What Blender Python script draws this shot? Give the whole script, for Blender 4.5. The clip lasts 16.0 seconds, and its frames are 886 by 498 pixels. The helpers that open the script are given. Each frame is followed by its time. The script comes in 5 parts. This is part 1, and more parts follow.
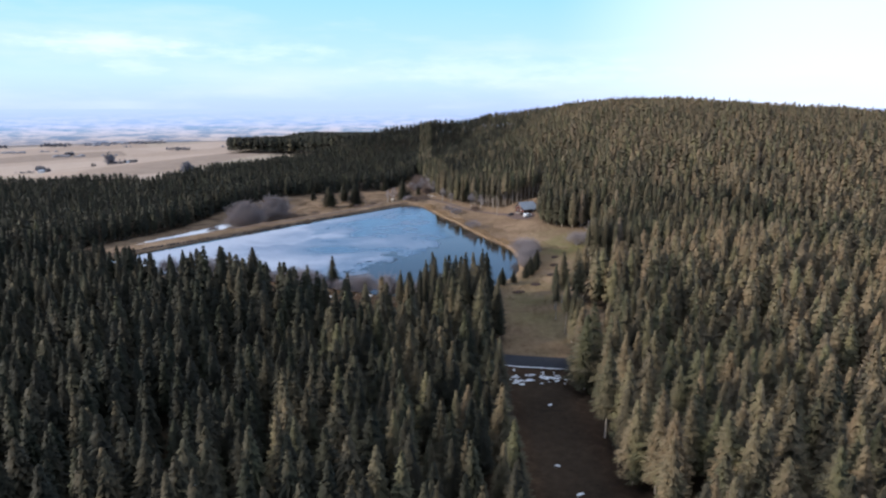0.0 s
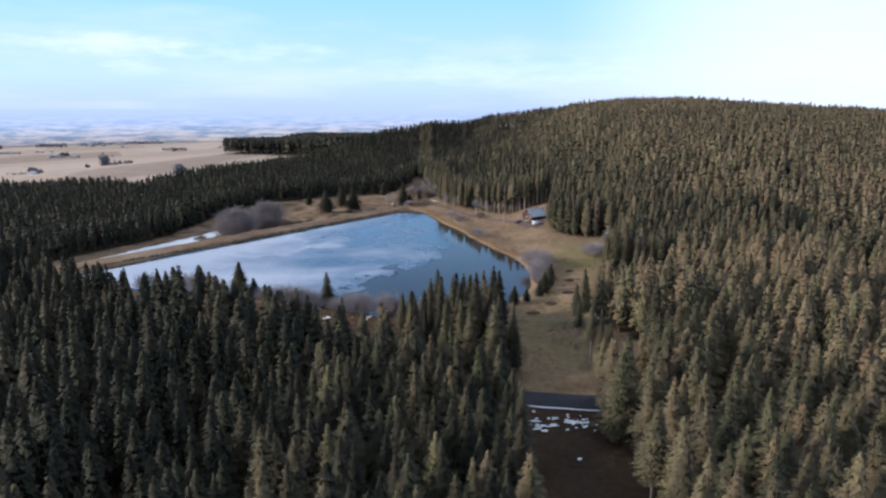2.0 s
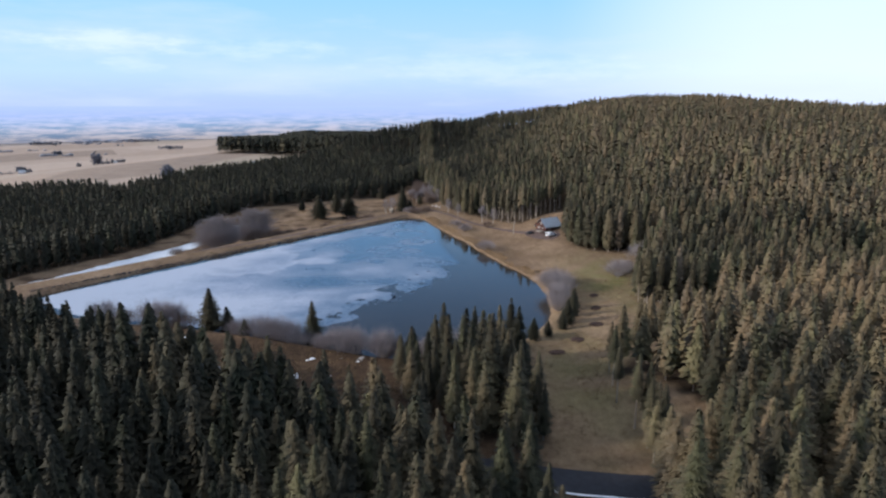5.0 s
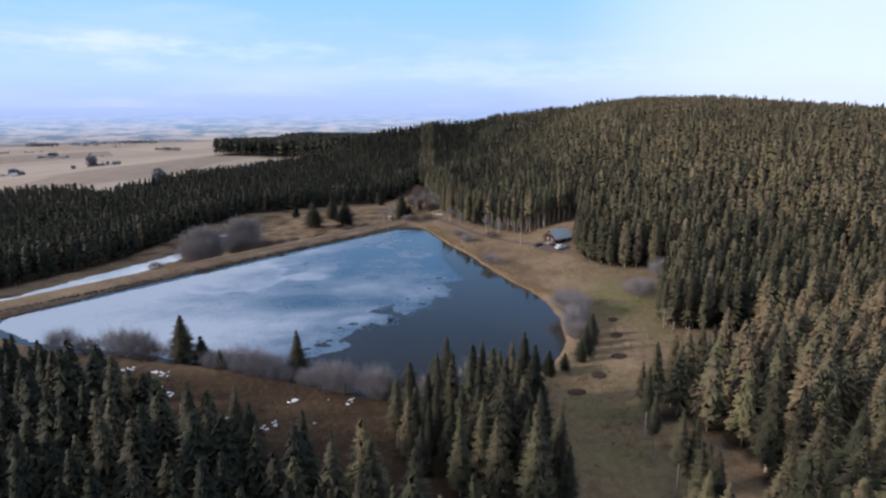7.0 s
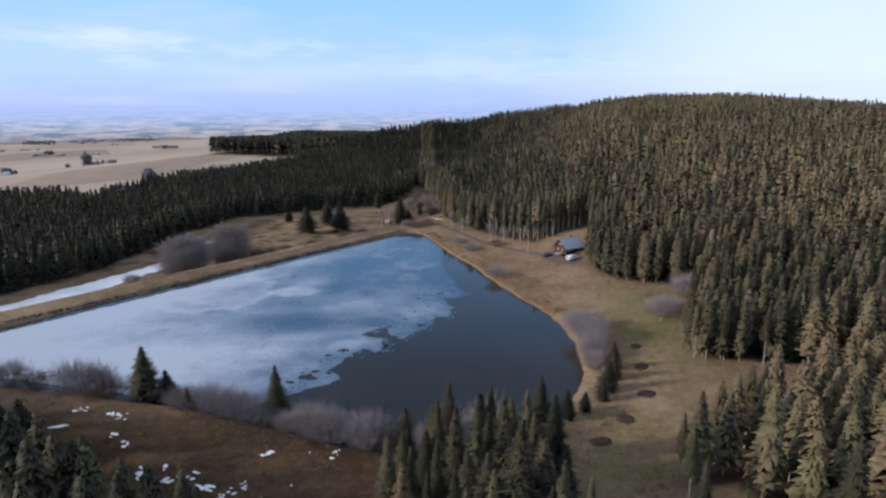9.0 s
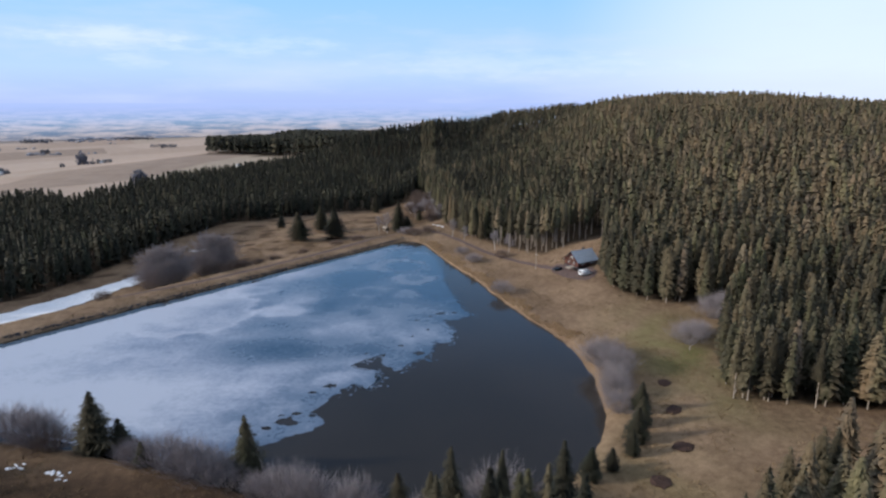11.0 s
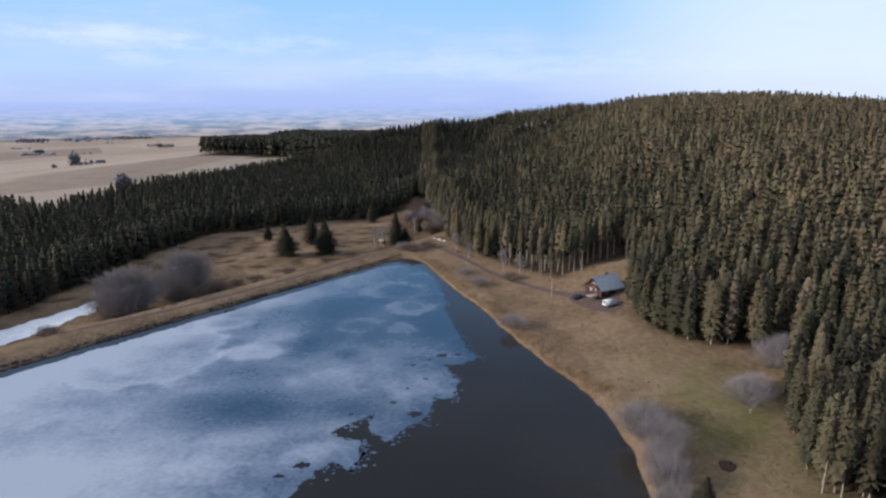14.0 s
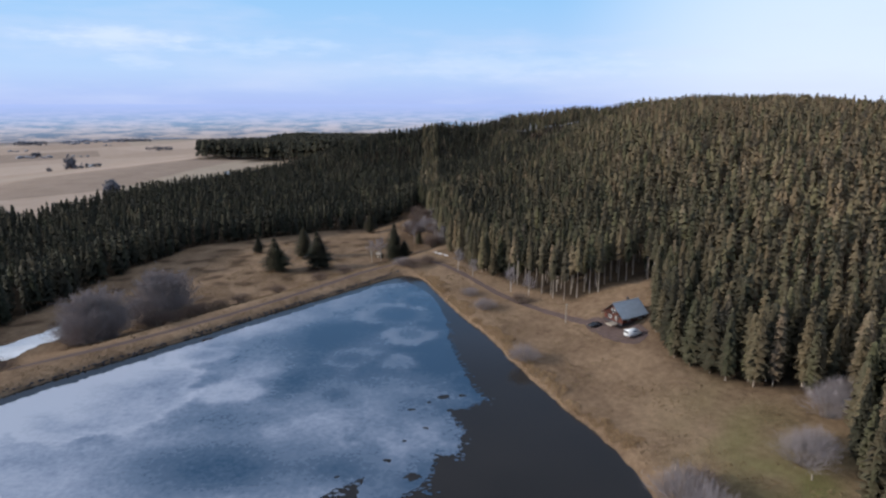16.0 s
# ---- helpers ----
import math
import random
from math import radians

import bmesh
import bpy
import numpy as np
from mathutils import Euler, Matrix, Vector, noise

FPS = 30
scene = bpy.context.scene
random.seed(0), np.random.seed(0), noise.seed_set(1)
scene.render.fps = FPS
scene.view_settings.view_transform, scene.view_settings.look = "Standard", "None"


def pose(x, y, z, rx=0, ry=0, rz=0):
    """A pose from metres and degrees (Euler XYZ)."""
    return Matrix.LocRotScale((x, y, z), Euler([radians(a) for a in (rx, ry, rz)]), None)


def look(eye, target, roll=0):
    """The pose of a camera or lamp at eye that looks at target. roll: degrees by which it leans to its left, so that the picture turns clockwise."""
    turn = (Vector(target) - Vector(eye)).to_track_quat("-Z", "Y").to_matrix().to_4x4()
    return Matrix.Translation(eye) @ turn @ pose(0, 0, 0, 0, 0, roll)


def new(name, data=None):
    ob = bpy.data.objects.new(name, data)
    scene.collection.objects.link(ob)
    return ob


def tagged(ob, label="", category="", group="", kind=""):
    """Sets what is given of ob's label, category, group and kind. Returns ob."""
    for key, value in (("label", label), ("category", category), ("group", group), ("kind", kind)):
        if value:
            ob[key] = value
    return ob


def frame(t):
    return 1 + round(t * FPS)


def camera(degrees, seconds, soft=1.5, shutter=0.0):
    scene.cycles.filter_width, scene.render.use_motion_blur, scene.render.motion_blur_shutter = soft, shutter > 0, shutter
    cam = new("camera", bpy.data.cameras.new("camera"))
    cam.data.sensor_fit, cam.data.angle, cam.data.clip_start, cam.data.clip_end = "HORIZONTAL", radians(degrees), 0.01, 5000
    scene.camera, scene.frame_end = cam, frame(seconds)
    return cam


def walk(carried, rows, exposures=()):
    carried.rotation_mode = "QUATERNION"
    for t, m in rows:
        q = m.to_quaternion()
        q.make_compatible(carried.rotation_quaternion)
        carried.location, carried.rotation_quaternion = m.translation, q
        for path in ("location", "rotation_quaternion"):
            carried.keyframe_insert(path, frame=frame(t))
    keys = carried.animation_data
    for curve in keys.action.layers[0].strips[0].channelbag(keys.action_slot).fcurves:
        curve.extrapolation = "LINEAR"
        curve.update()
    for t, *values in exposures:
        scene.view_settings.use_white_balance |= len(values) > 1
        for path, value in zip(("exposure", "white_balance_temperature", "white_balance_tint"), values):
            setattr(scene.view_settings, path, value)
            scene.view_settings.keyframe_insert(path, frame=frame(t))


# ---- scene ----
# ---- camera and path ----
cam = camera(71.0, 16.0, soft=2.4)
# seconds, x, y, z, tilt, lean, turn: a drone that flies level over the wood towards the pond
PATH = [
    (0, 3.91, 1.91, 70.96, 77.187, 0.058, -0.081),
    (0.5, 3.21, 8, 71.03, 77.159, 0.055, -0.106),
    (1, 2.59, 14.07, 71.1, 77.149, 0.051, -0.127),
    (1.5, 2.02, 20.15, 71.18, 77.183, 0.048, -0.144),
    (2, 1.52, 26.21, 71.26, 77.184, 0.045, -0.158),
    (2.5, 1.08, 32.27, 71.35, 77.234, 0.042, -0.168),
    (3, 0.69, 38.33, 71.45, 77.173, 0.039, -0.175),
    (3.5, 0.35, 44.38, 71.55, 77.092, 0.036, -0.179),
    (4, 0.05, 50.42, 71.65, 76.975, 0.032, -0.18),
    (6.5, -0.81, 80.57, 72.25, 76.942, 0.017, -0.146),
    (7, -0.89, 86.59, 72.39, 77.039, 0.013, -0.133),
    (7.5, -0.94, 92.61, 72.53, 76.984, 0.01, -0.117),
    (8, -0.97, 98.62, 72.68, 76.862, 0.007, -0.099),
    (8.5, -0.99, 104.62, 72.83, 76.822, 0.004, -0.08),
    (9, -0.99, 110.63, 72.98, 76.8, 0.001, -0.059),
    (11.5, -0.88, 140.6, 73.84, 76.634, -0.015, 0.064),
    (12, -0.86, 146.59, 74.03, 76.722, -0.018, 0.091),
    (12.5, -0.85, 152.57, 74.22, 76.728, -0.022, 0.119),
    (13, -0.85, 158.56, 74.42, 76.693, -0.025, 0.148),
    (13.5, -0.87, 164.54, 74.62, 76.582, -0.028, 0.177),
    (14, -0.91, 170.52, 74.83, 76.53, -0.031, 0.206),
    (14.5, -0.96, 176.5, 75.05, 76.57, -0.034, 0.235),
    (15, -1.05, 182.48, 75.26, 76.698, -0.038, 0.264),
    (15.5, -1.16, 188.46, 75.49, 76.685, -0.041, 0.293),
    (16, -1.3, 194.43, 75.72, 76.72, -0.044, 0.321),
]
walk(cam, [(r[0], pose(*r[1:])) for r in PATH],
     [(0.0, 0.41, 5950, 12), (4.0, 0.25, 5950, 11), (8.0, 0.09, 6000, 11), (12.0, 0.05, 6050, 11), (16.0, -0.03, 6100, 11)])

# ---- world, sun ----
SUN_EL, SUN_FROM = radians(19), Vector((-0.99, -0.12, 0)).normalized()
world = bpy.data.worlds.new("world")
scene.world = world
world.use_nodes = True
wn, wl = world.node_tree.nodes, world.node_tree.links
wn.clear()
sky = wn.new("ShaderNodeTexSky")
sky.sky_type, sky.sun_disc = "NISHITA", False
sky.sun_elevation, sky.sun_rotation = SUN_EL, math.atan2(SUN_FROM.x, SUN_FROM.y)
sky.altitude, sky.air_density, sky.dust_density, sky.ozone_density = 1100, 1.0, 1.0, 1.5
geo = wn.new("ShaderNodeTexCoord")
sep = wn.new("ShaderNodeSeparateXYZ")
wl.new(geo.outputs["Generated"], sep.inputs[0])
# flat streaks of thin cloud low in the sky: the direction is stretched sideways before the noise
cmap = wn.new("ShaderNodeMapping")
cmap.inputs["Scale"].default_value = (1.6, 1.6, 9.0)
cmap.inputs["Location"].default_value = (0.35, 0.1, 0.2)
wl.new(geo.outputs["Generated"], cmap.inputs[0])
cn = wn.new("ShaderNodeTexNoise")
cn.inputs["Scale"].default_value, cn.inputs["Detail"].default_value, cn.inputs["Roughness"].default_value = 2.2, 7, 0.55
wl.new(cmap.outputs[0], cn.inputs["Vector"])
cr = wn.new("ShaderNodeMapRange")
for key, val in (("From Min", 0.46), ("From Max", 0.68), ("To Min", 0.0), ("To Max", 0.42)):
    cr.inputs[key].default_value = val
wl.new(cn.outputs[0], cr.inputs["Value"])
low = wn.new("ShaderNodeMapRange")
for key, val in (("From Min", 0.13), ("From Max", 0.24), ("To Min", 1.0), ("To Max", 0.0)):
    low.inputs[key].default_value = val
wl.new(sep.outputs["Z"], low.inputs["Value"])
cfac = wn.new("ShaderNodeMath")
cfac.operation = "MULTIPLY"
wl.new(cr.outputs[0], cfac.inputs[0])
wl.new(low.outputs[0], cfac.inputs[1])
# the air near the horizon: lilac at the bottom, pale, then cyan-blue above
air = wn.new("ShaderNodeValToRGB")
stops = ((0.0, (4.2, 5.2, 8.4)), (0.035, (4.4, 5.6, 8.6)), (0.10, (4.8, 6.4, 8.8)), (0.34, (3.2, 5.8, 8.6)), (0.62, (2.0, 4.2, 7.4)), (1.0, (1.1, 2.7, 5.8)))
while len(air.color_ramp.elements) < len(stops):
    air.color_ramp.elements.new(0.5)
for el, (p, c) in zip(air.color_ramp.elements, stops):
    el.position, el.color = p, (*c, 1)
up = wn.new("ShaderNodeMath")
up.operation, up.inputs[1].default_value = "MULTIPLY", 2.2
wl.new(sep.outputs["Z"], up.inputs[0])
wl.new(up.outputs[0], air.inputs[0])
thin = wn.new("ShaderNodeMapRange")
for key, val in (("From Min", 0.16), ("From Max", 0.42), ("To Min", 0.94), ("To Max", 0.0)):
    thin.inputs[key].default_value = val
wl.new(sep.outputs["Z"], thin.inputs["Value"])
hmix = wn.new("ShaderNodeMix")
hmix.data_type = "RGBA"
wl.new(thin.outputs[0], hmix.inputs["Factor"])
wl.new(sky.outputs[0], hmix.inputs["A"])
wl.new(air.outputs[0], hmix.inputs["B"])
# a white veil of high cloud ahead and to the right
dot = wn.new("ShaderNodeVectorMath")
dot.operation = "DOT_PRODUCT"
dot.inputs[1].default_value = Vector((0.60, 0.79, 0.10)).normalized()
wl.new(geo.outputs["Generated"], dot.inputs[0])
veil = wn.new("ShaderNodeMapRange")
veil.interpolation_type = "SMOOTHSTEP"
for key, val in (("From Min", 0.88), ("From Max", 1.0), ("To Min", 0.0), ("To Max", 0.58)):
    veil.inputs[key].default_value = val
wl.new(dot.outputs["Value"], veil.inputs["Value"])
vmix = wn.new("ShaderNodeMix")
vmix.data_type = "RGBA"
wl.new(veil.outputs[0], vmix.inputs["Factor"])
wl.new(hmix.outputs["Result"], vmix.inputs["A"])
vmix.inputs["B"].default_value = (9.1, 9.4, 9.8, 1)
cmix = wn.new("ShaderNodeMix")
cmix.data_type = "RGBA"
wl.new(cfac.outputs[0], cmix.inputs["Factor"])
wl.new(vmix.outputs["Result"], cmix.inputs["A"])
cmix.inputs["B"].default_value = (6.6, 7.2, 8.7, 1)
# a few brighter streaks of cloud ahead to the left, and an unseen bright overhead as fill
def world_math(op, p, q=0.0):
    k = wn.new("ShaderNodeMath")
    k.operation = op
    for i, val in enumerate((p, q)):
        if isinstance(val, (int, float)):
            k.inputs[i].default_value = val
        else:
            wl.new(val, k.inputs[i])
    return k.outputs[0]


def world_range(value, lo, hi, top):
    k = wn.new("ShaderNodeMapRange")
    k.interpolation_type = "SMOOTHSTEP"
    for key, val in (("From Min", lo), ("From Max", hi), ("To Min", 0.0), ("To Max", top)):
        k.inputs[key].default_value = val
    wl.new(value, k.inputs["Value"])
    return k.outputs[0]


def world_mix(fac, base, colour):
    k = wn.new("ShaderNodeMix")
    k.data_type = "RGBA"
    wl.new(fac, k.inputs["Factor"])
    wl.new(base, k.inputs["A"])
    k.inputs["B"].default_value = (*colour, 1)
    return k.outputs["Result"]


smap = wn.new("ShaderNodeMapping")
smap.inputs["Scale"].default_value = (7.0, 7.0, 30.0)
wl.new(geo.outputs["Generated"], smap.inputs[0])
sn = wn.new("ShaderNodeTexNoise")
sn.inputs["Scale"].default_value, sn.inputs["Detail"].default_value, sn.inputs["Roughness"].default_value = 2.8, 7, 0.62
wl.new(smap.outputs[0], sn.inputs["Vector"])
whole = cmix.outputs["Result"]
for cx, cz, rx, rz, top in ((-0.45, 0.086, 0.13, 0.022, 0.34), (-0.27, 0.080, 0.16, 0.020, 0.22), (-0.43, 0.055, 0.05, 0.014, 0.2), (0.10, 0.055, 0.30, 0.030, 0.18)):
    ex = world_math("DIVIDE", world_math("SUBTRACT", sep.outputs["X"], cx), rx)
    ez = world_math("DIVIDE", world_math("SUBTRACT", sep.outputs["Z"], cz), rz)
    near_c = world_math("SUBTRACT", 1.0, world_math("SQRT", world_math("ADD", world_math("MULTIPLY", ex, ex), world_math("MULTIPLY", ez, ez))))
    grain = world_math("ADD", world_math("MULTIPLY", near_c, 0.30), sn.outputs[0])
    whole = world_mix(world_math("MULTIPLY", world_range(grain, 0.46, 0.90, top), world_range(near_c, 0.0, 0.25, 1.0)), whole, (9.3, 9.5, 9.9))
# whiter sky overhead, outside the view, added to lift the shaded sides
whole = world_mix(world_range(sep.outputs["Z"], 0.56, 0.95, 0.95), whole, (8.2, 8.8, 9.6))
bgd = wn.new("ShaderNodeBackground")
bgd.inputs["Strength"].default_value = 0.11
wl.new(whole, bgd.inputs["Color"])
wout = wn.new("ShaderNodeOutputWorld")
wl.new(bgd.outputs[0], wout.inputs["Surface"])

sun = new("sun", bpy.data.lights.new("sun", "SUN"))
sun.data.energy, sun.data.angle, sun.data.color = 4.2, radians(6.0), (1.0, 0.90, 0.76)
sun.matrix_world = look((0, 0, 300), Vector((0, 0, 300)) - SUN_FROM * math.cos(SUN_EL) - Vector((0, 0, math.sin(SUN_EL))))

# ---- materials ----
def material(name, rough=0.8, metal=0.0, spec=0.3):
    m = bpy.data.materials.new(name)
    m.use_nodes = True
    b = m.node_tree.nodes["Principled BSDF"]
    b.inputs["Roughness"].default_value, b.inputs["Metallic"].default_value = rough, metal
    b.inputs["Specular IOR Level"].default_value = spec
    return m, m.node_tree.nodes, m.node_tree.links, b


def noise_node(n, l, scale, detail=5.0, rough=0.55, vec=None, stretch=None):
    t = n.new("ShaderNodeTexNoise")
    t.inputs["Scale"].default_value, t.inputs["Detail"].default_value, t.inputs["Roughness"].default_value = scale, detail, rough
    if vec is None:
        vec = n.new("ShaderNodeNewGeometry").outputs["Position"]
    if stretch:
        mp = n.new("ShaderNodeMapping")
        mp.inputs["Scale"].default_value = stretch
        l.new(vec, mp.inputs[0])
        vec = mp.outputs[0]
    l.new(vec, t.inputs["Vector"])
    return t.outputs[0]


def ramp(n, l, fac, *stops):
    r = n.new("ShaderNodeValToRGB")
    e = r.color_ramp.elements
    while len(e) < len(stops):
        e.new(0.5)
    for el, (p, c) in zip(e, stops):
        el.position, el.color = p, (*c, 1) if len(c) == 3 else c
    l.new(fac, r.inputs[0])
    return r.outputs[0]


def mix(n, l, fac, a, b, kind="MIX"):
    m = n.new("ShaderNodeMix")
    m.data_type, m.blend_type = "RGBA", kind
    for key, v in (("Factor", fac), ("A", a), ("B", b)):
        if isinstance(v, (int, float)):
            m.inputs[key].default_value = v
        elif isinstance(v, tuple):
            m.inputs[key].default_value = (*v, 1)
        else:
            l.new(v, m.inputs[key])
    return m.outputs["Result"]


def math_node(n, l, op, a, b=0.0, c=0.0):
    m = n.new("ShaderNodeMath")
    m.operation = op
    for i, v in enumerate((a, b, c)):
        if isinstance(v, (int, float)):
            m.inputs[i].default_value = v
        else:
            l.new(v, m.inputs[i])
    return m.outputs[0]


def attribute(n, name):
    a = n.new("ShaderNodeAttribute")
    a.attribute_name = name
    return a


def bump(n, l, b, height, strength=0.4, dist=0.1):
    k = n.new("ShaderNodeBump")
    k.inputs["Strength"].default_value, k.inputs["Distance"].default_value = strength, dist
    l.new(height, k.inputs["Height"])
    l.new(k.outputs[0], b.inputs["Normal"])


def plain(name, color, rough=0.7, metal=0.0, scale=3.0, vary=0.25, spec=0.3):
    """A surface of one main colour with grain and stains at two scales."""
    m, n, l, b = material(name, rough, metal, spec)
    a = noise_node(n, l, scale)
    c = noise_node(n, l, scale * 9, 3)
    s = math_node(n, l, "ADD", math_node(n, l, "MULTIPLY", a, 0.65), math_node(n, l, "MULTIPLY", c, 0.35))
    lo = tuple(v * (1 - vary) for v in color)
    hi = tuple(min(1, v * (1 + vary)) for v in color)
    l.new(ramp(n, l, s, (0.3, lo), (0.7, hi)), b.inputs["Base Color"])
    bump(n, l, b, c, 0.25, 0.02)
    return m


# dry winter grass, forest litter and mossy green meadow; the zones are attributes of the ground
m, n, l, b = material("dry_grass_ground", 0.95, 0, 0.1)
g1 = noise_node(n, l, 0.045, 5, 0.6)
g2 = noise_node(n, l, 0.5, 5, 0.65)
g3 = noise_node(n, l, 3.0, 3, 0.6)
gs = math_node(n, l, "ADD", math_node(n, l, "MULTIPLY", g1, 0.4), math_node(n, l, "ADD", math_node(n, l, "MULTIPLY", g2, 0.35), math_node(n, l, "MULTIPLY", g3, 0.25)))
grass = ramp(n, l, gs, (0.36, (0.105, 0.067, 0.043)), (0.48, (0.195, 0.131, 0.083)), (0.62, (0.305, 0.212, 0.138)))
rust = ramp(n, l, gs, (0.36, (0.028, 0.019, 0.013)), (0.5, (0.060, 0.037, 0.023)), (0.64, (0.115, 0.073, 0.042)))
green = ramp(n, l, gs, (0.34, (0.10, 0.09, 0.035)), (0.64, (0.19, 0.175, 0.07)))
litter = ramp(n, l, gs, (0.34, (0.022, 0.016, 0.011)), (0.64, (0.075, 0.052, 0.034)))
field = ramp(n, l, gs, (0.38, (0.28, 0.205, 0.155)), (0.5, (0.40, 0.305, 0.24)), (0.64, (0.50, 0.39, 0.32)))
vor = n.new("ShaderNodeTexVoronoi")
vor.inputs["Scale"].default_value = 0.0045
vmap = n.new("ShaderNodeMapping")
vmap.inputs["Scale"].default_value = (1.0, 0.5, 0.0)
l.new(n.new("ShaderNodeNewGeometry").outputs["Position"], vmap.inputs[0])
l.new(vmap.outputs[0], vor.inputs["Vector"])
vsep = n.new("ShaderNodeSeparateColor")
l.new(vor.outputs["Color"], vsep.inputs[0])
field = mix(n, l, 0.55, field, ramp(n, l, vsep.outputs[0], (0.0, (0.19, 0.145, 0.115)), (0.4, (0.36, 0.275, 0.215)), (0.75, (0.48, 0.38, 0.31)), (1.0, (0.27, 0.25, 0.18))))
col = mix(n, l, attribute(n, "green").outputs["Fac"], grass, green)
col = mix(n, l, attribute(n, "rust").outputs["Fac"], col, rust)
col = mix(n, l, attribute(n, "field").outputs["Fac"], col, field)
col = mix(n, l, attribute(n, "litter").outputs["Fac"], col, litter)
l.new(col, b.inputs["Base Color"])
bump(n, l, b, math_node(n, l, "ADD", g2, g3), 0.8, 0.35)
GROUND = m

m, n, l, b = material("open_water", 0.06, 0, 0.5)
w = noise_node(n, l, 0.02, 3)
l.new(ramp(n, l, w, (0.3, (0.022, 0.019, 0.015)), (0.7, (0.034, 0.029, 0.024))), b.inputs["Base Color"])
bump(n, l, b, noise_node(n, l, 1.4, 3, 0.5), 0.05, 0.05)
WATER = m

# old pond ice: grey-white snow ice with blue wet patches and pale melt rings
m, n, l, b = material("pond_ice", 0.35, 0, 0.5)
pos = n.new("ShaderNodeNewGeometry").outputs["Position"]
big = noise_node(n, l, 0.016, 5, 0.55, pos, (1.0, 1.6, 1.0))
mid = noise_node(n, l, 0.11, 5, 0.6, pos)
fine = noise_node(n, l, 0.7, 6, 0.72, pos)
px = n.new("ShaderNodeSeparateXYZ")
l.new(pos, px.inputs[0])
# wetter and bluer towards the open water and the far corner, whiter towards the near end of the dam
lean = math_node(n, l, "ADD", math_node(n, l, "MULTIPLY", px.outputs["X"], 0.0030), math_node(n, l, "MULTIPLY", px.outputs["Y"], 0.00135))
wet = math_node(n, l, "ADD", math_node(n, l, "MULTIPLY", big, 0.62), lean)
wet = math_node(n, l, "ADD", wet, math_node(n, l, "MULTIPLY", mid, 0.34))
wet = math_node(n, l, "ADD", wet, math_node(n, l, "MULTIPLY", fine, 0.36))


def blob(cx, cy, rx, ry, r0, r1, gain):
    """A soft round patch or ring at (cx, cy)."""
    dx = math_node(n, l, "DIVIDE", math_node(n, l, "SUBTRACT", px.outputs["X"], cx), rx)
    dy = math_node(n, l, "DIVIDE", math_node(n, l, "SUBTRACT", px.outputs["Y"], cy), ry)
    d = math_node(n, l, "SQRT", math_node(n, l, "ADD", math_node(n, l, "MULTIPLY", dx, dx), math_node(n, l, "MULTIPLY", dy, dy)))
    d = math_node(n, l, "ADD", d, math_node(n, l, "MULTIPLY", math_node(n, l, "SUBTRACT", mid, 0.5), 1.0))
    off = math_node(n, l, "ABSOLUTE", math_node(n, l, "SUBTRACT", d, r0))
    s = n.new("ShaderNodeMapRange")
    s.interpolation_type = "SMOOTHSTEP"
    s.inputs["From Min"].default_value, s.inputs["From Max"].default_value = 0.0, r1
    s.inputs["To Min"].default_value, s.inputs["To Max"].default_value = gain, 0.0
    l.new(off, s.inputs["Value"])
    return s.outputs[0]


for args in ((-13.7, 390, 8.5, 9.5, 0.75, 0.5, -0.17), (-13.7, 390, 7, 8, 0.0, 0.9, -0.07), (-15.8, 367.7, 6.5, 6.5, 0.3, 0.9, -0.19), (-30, 370.6, 9, 8, 0.7, 0.5, -0.08),
             (-60, 347, 11, 8.5, 0.4, 0.8, -0.16), (-53.5, 364.6, 10, 10, 0.3, 0.9, -0.12), (-20, 411, 13, 12, 0.8, 0.4, -0.15), (-12, 428, 10, 12, 0.7, 0.45, -0.09), (-77, 373, 12, 8, 0.7, 0.4, -0.09),
             (-92, 345, 24, 22, 0.95, 0.16, -0.11), (-33, 324, 10, 11, 0.75, 0.5, -0.05), (-100, 330, 34, 34, 0.0, 1.2, -0.06),
             (-49, 312, 30, 14, 0.0, 1.15, 0.27), (-45, 351, 9, 14, 0.0, 1.0, 0.14), (-30, 346, 7, 6, 0.0, 1.0, 0.14), (-40, 388, 19, 22, 0.0, 1.2, 0.18), (-18, 402, 16, 14, 0.0, 1.1, 0.12),
             (-12, 379, 15, 6, 0.0, 1.0, 0.12), (-60, 330, 18, 9, 0.0, 1.0, 0.11), (-8, 321, 9, 12, 0.0, 1.0, -0.06), (-30, 292, 12, 9, 0.0, 1.0, -0.10), (-1, 347, 8, 9, 0.0, 1.0, -0.06), (-72, 280, 34, 16, 0.0, 1.1, -0.08), (-24, 312, 12, 8, 0.0, 1.1, 0.10)):
    wet = math_node(n, l, "ADD", wet, blob(*args))
# a whiter rim along the dam
rim_s = math_node(n, l, "ADD", math_node(n, l, "MULTIPLY", px.outputs["X"], -0.780), math_node(n, l, "MULTIPLY", px.outputs["Y"], 0.626))
pale = n.new("ShaderNodeMapRange")
pale.interpolation_type = "SMOOTHSTEP"
for key, val in (("From Min", 282.0), ("From Max", 304.0), ("To Min", 0.0), ("To Max", 0.15)):
    pale.inputs[key].default_value = val
l.new(rim_s, pale.inputs["Value"])
wet = math_node(n, l, "SUBTRACT", math_node(n, l, "SUBTRACT", wet, pale.outputs[0]), 0.44)
l.new(ramp(n, l, wet, (0.26, (0.40, 0.435, 0.52)), (0.41, (0.265, 0.305, 0.395)), (0.54, (0.122, 0.166, 0.240)), (0.74, (0.036, 0.074, 0.130))), b.inputs["Base Color"])
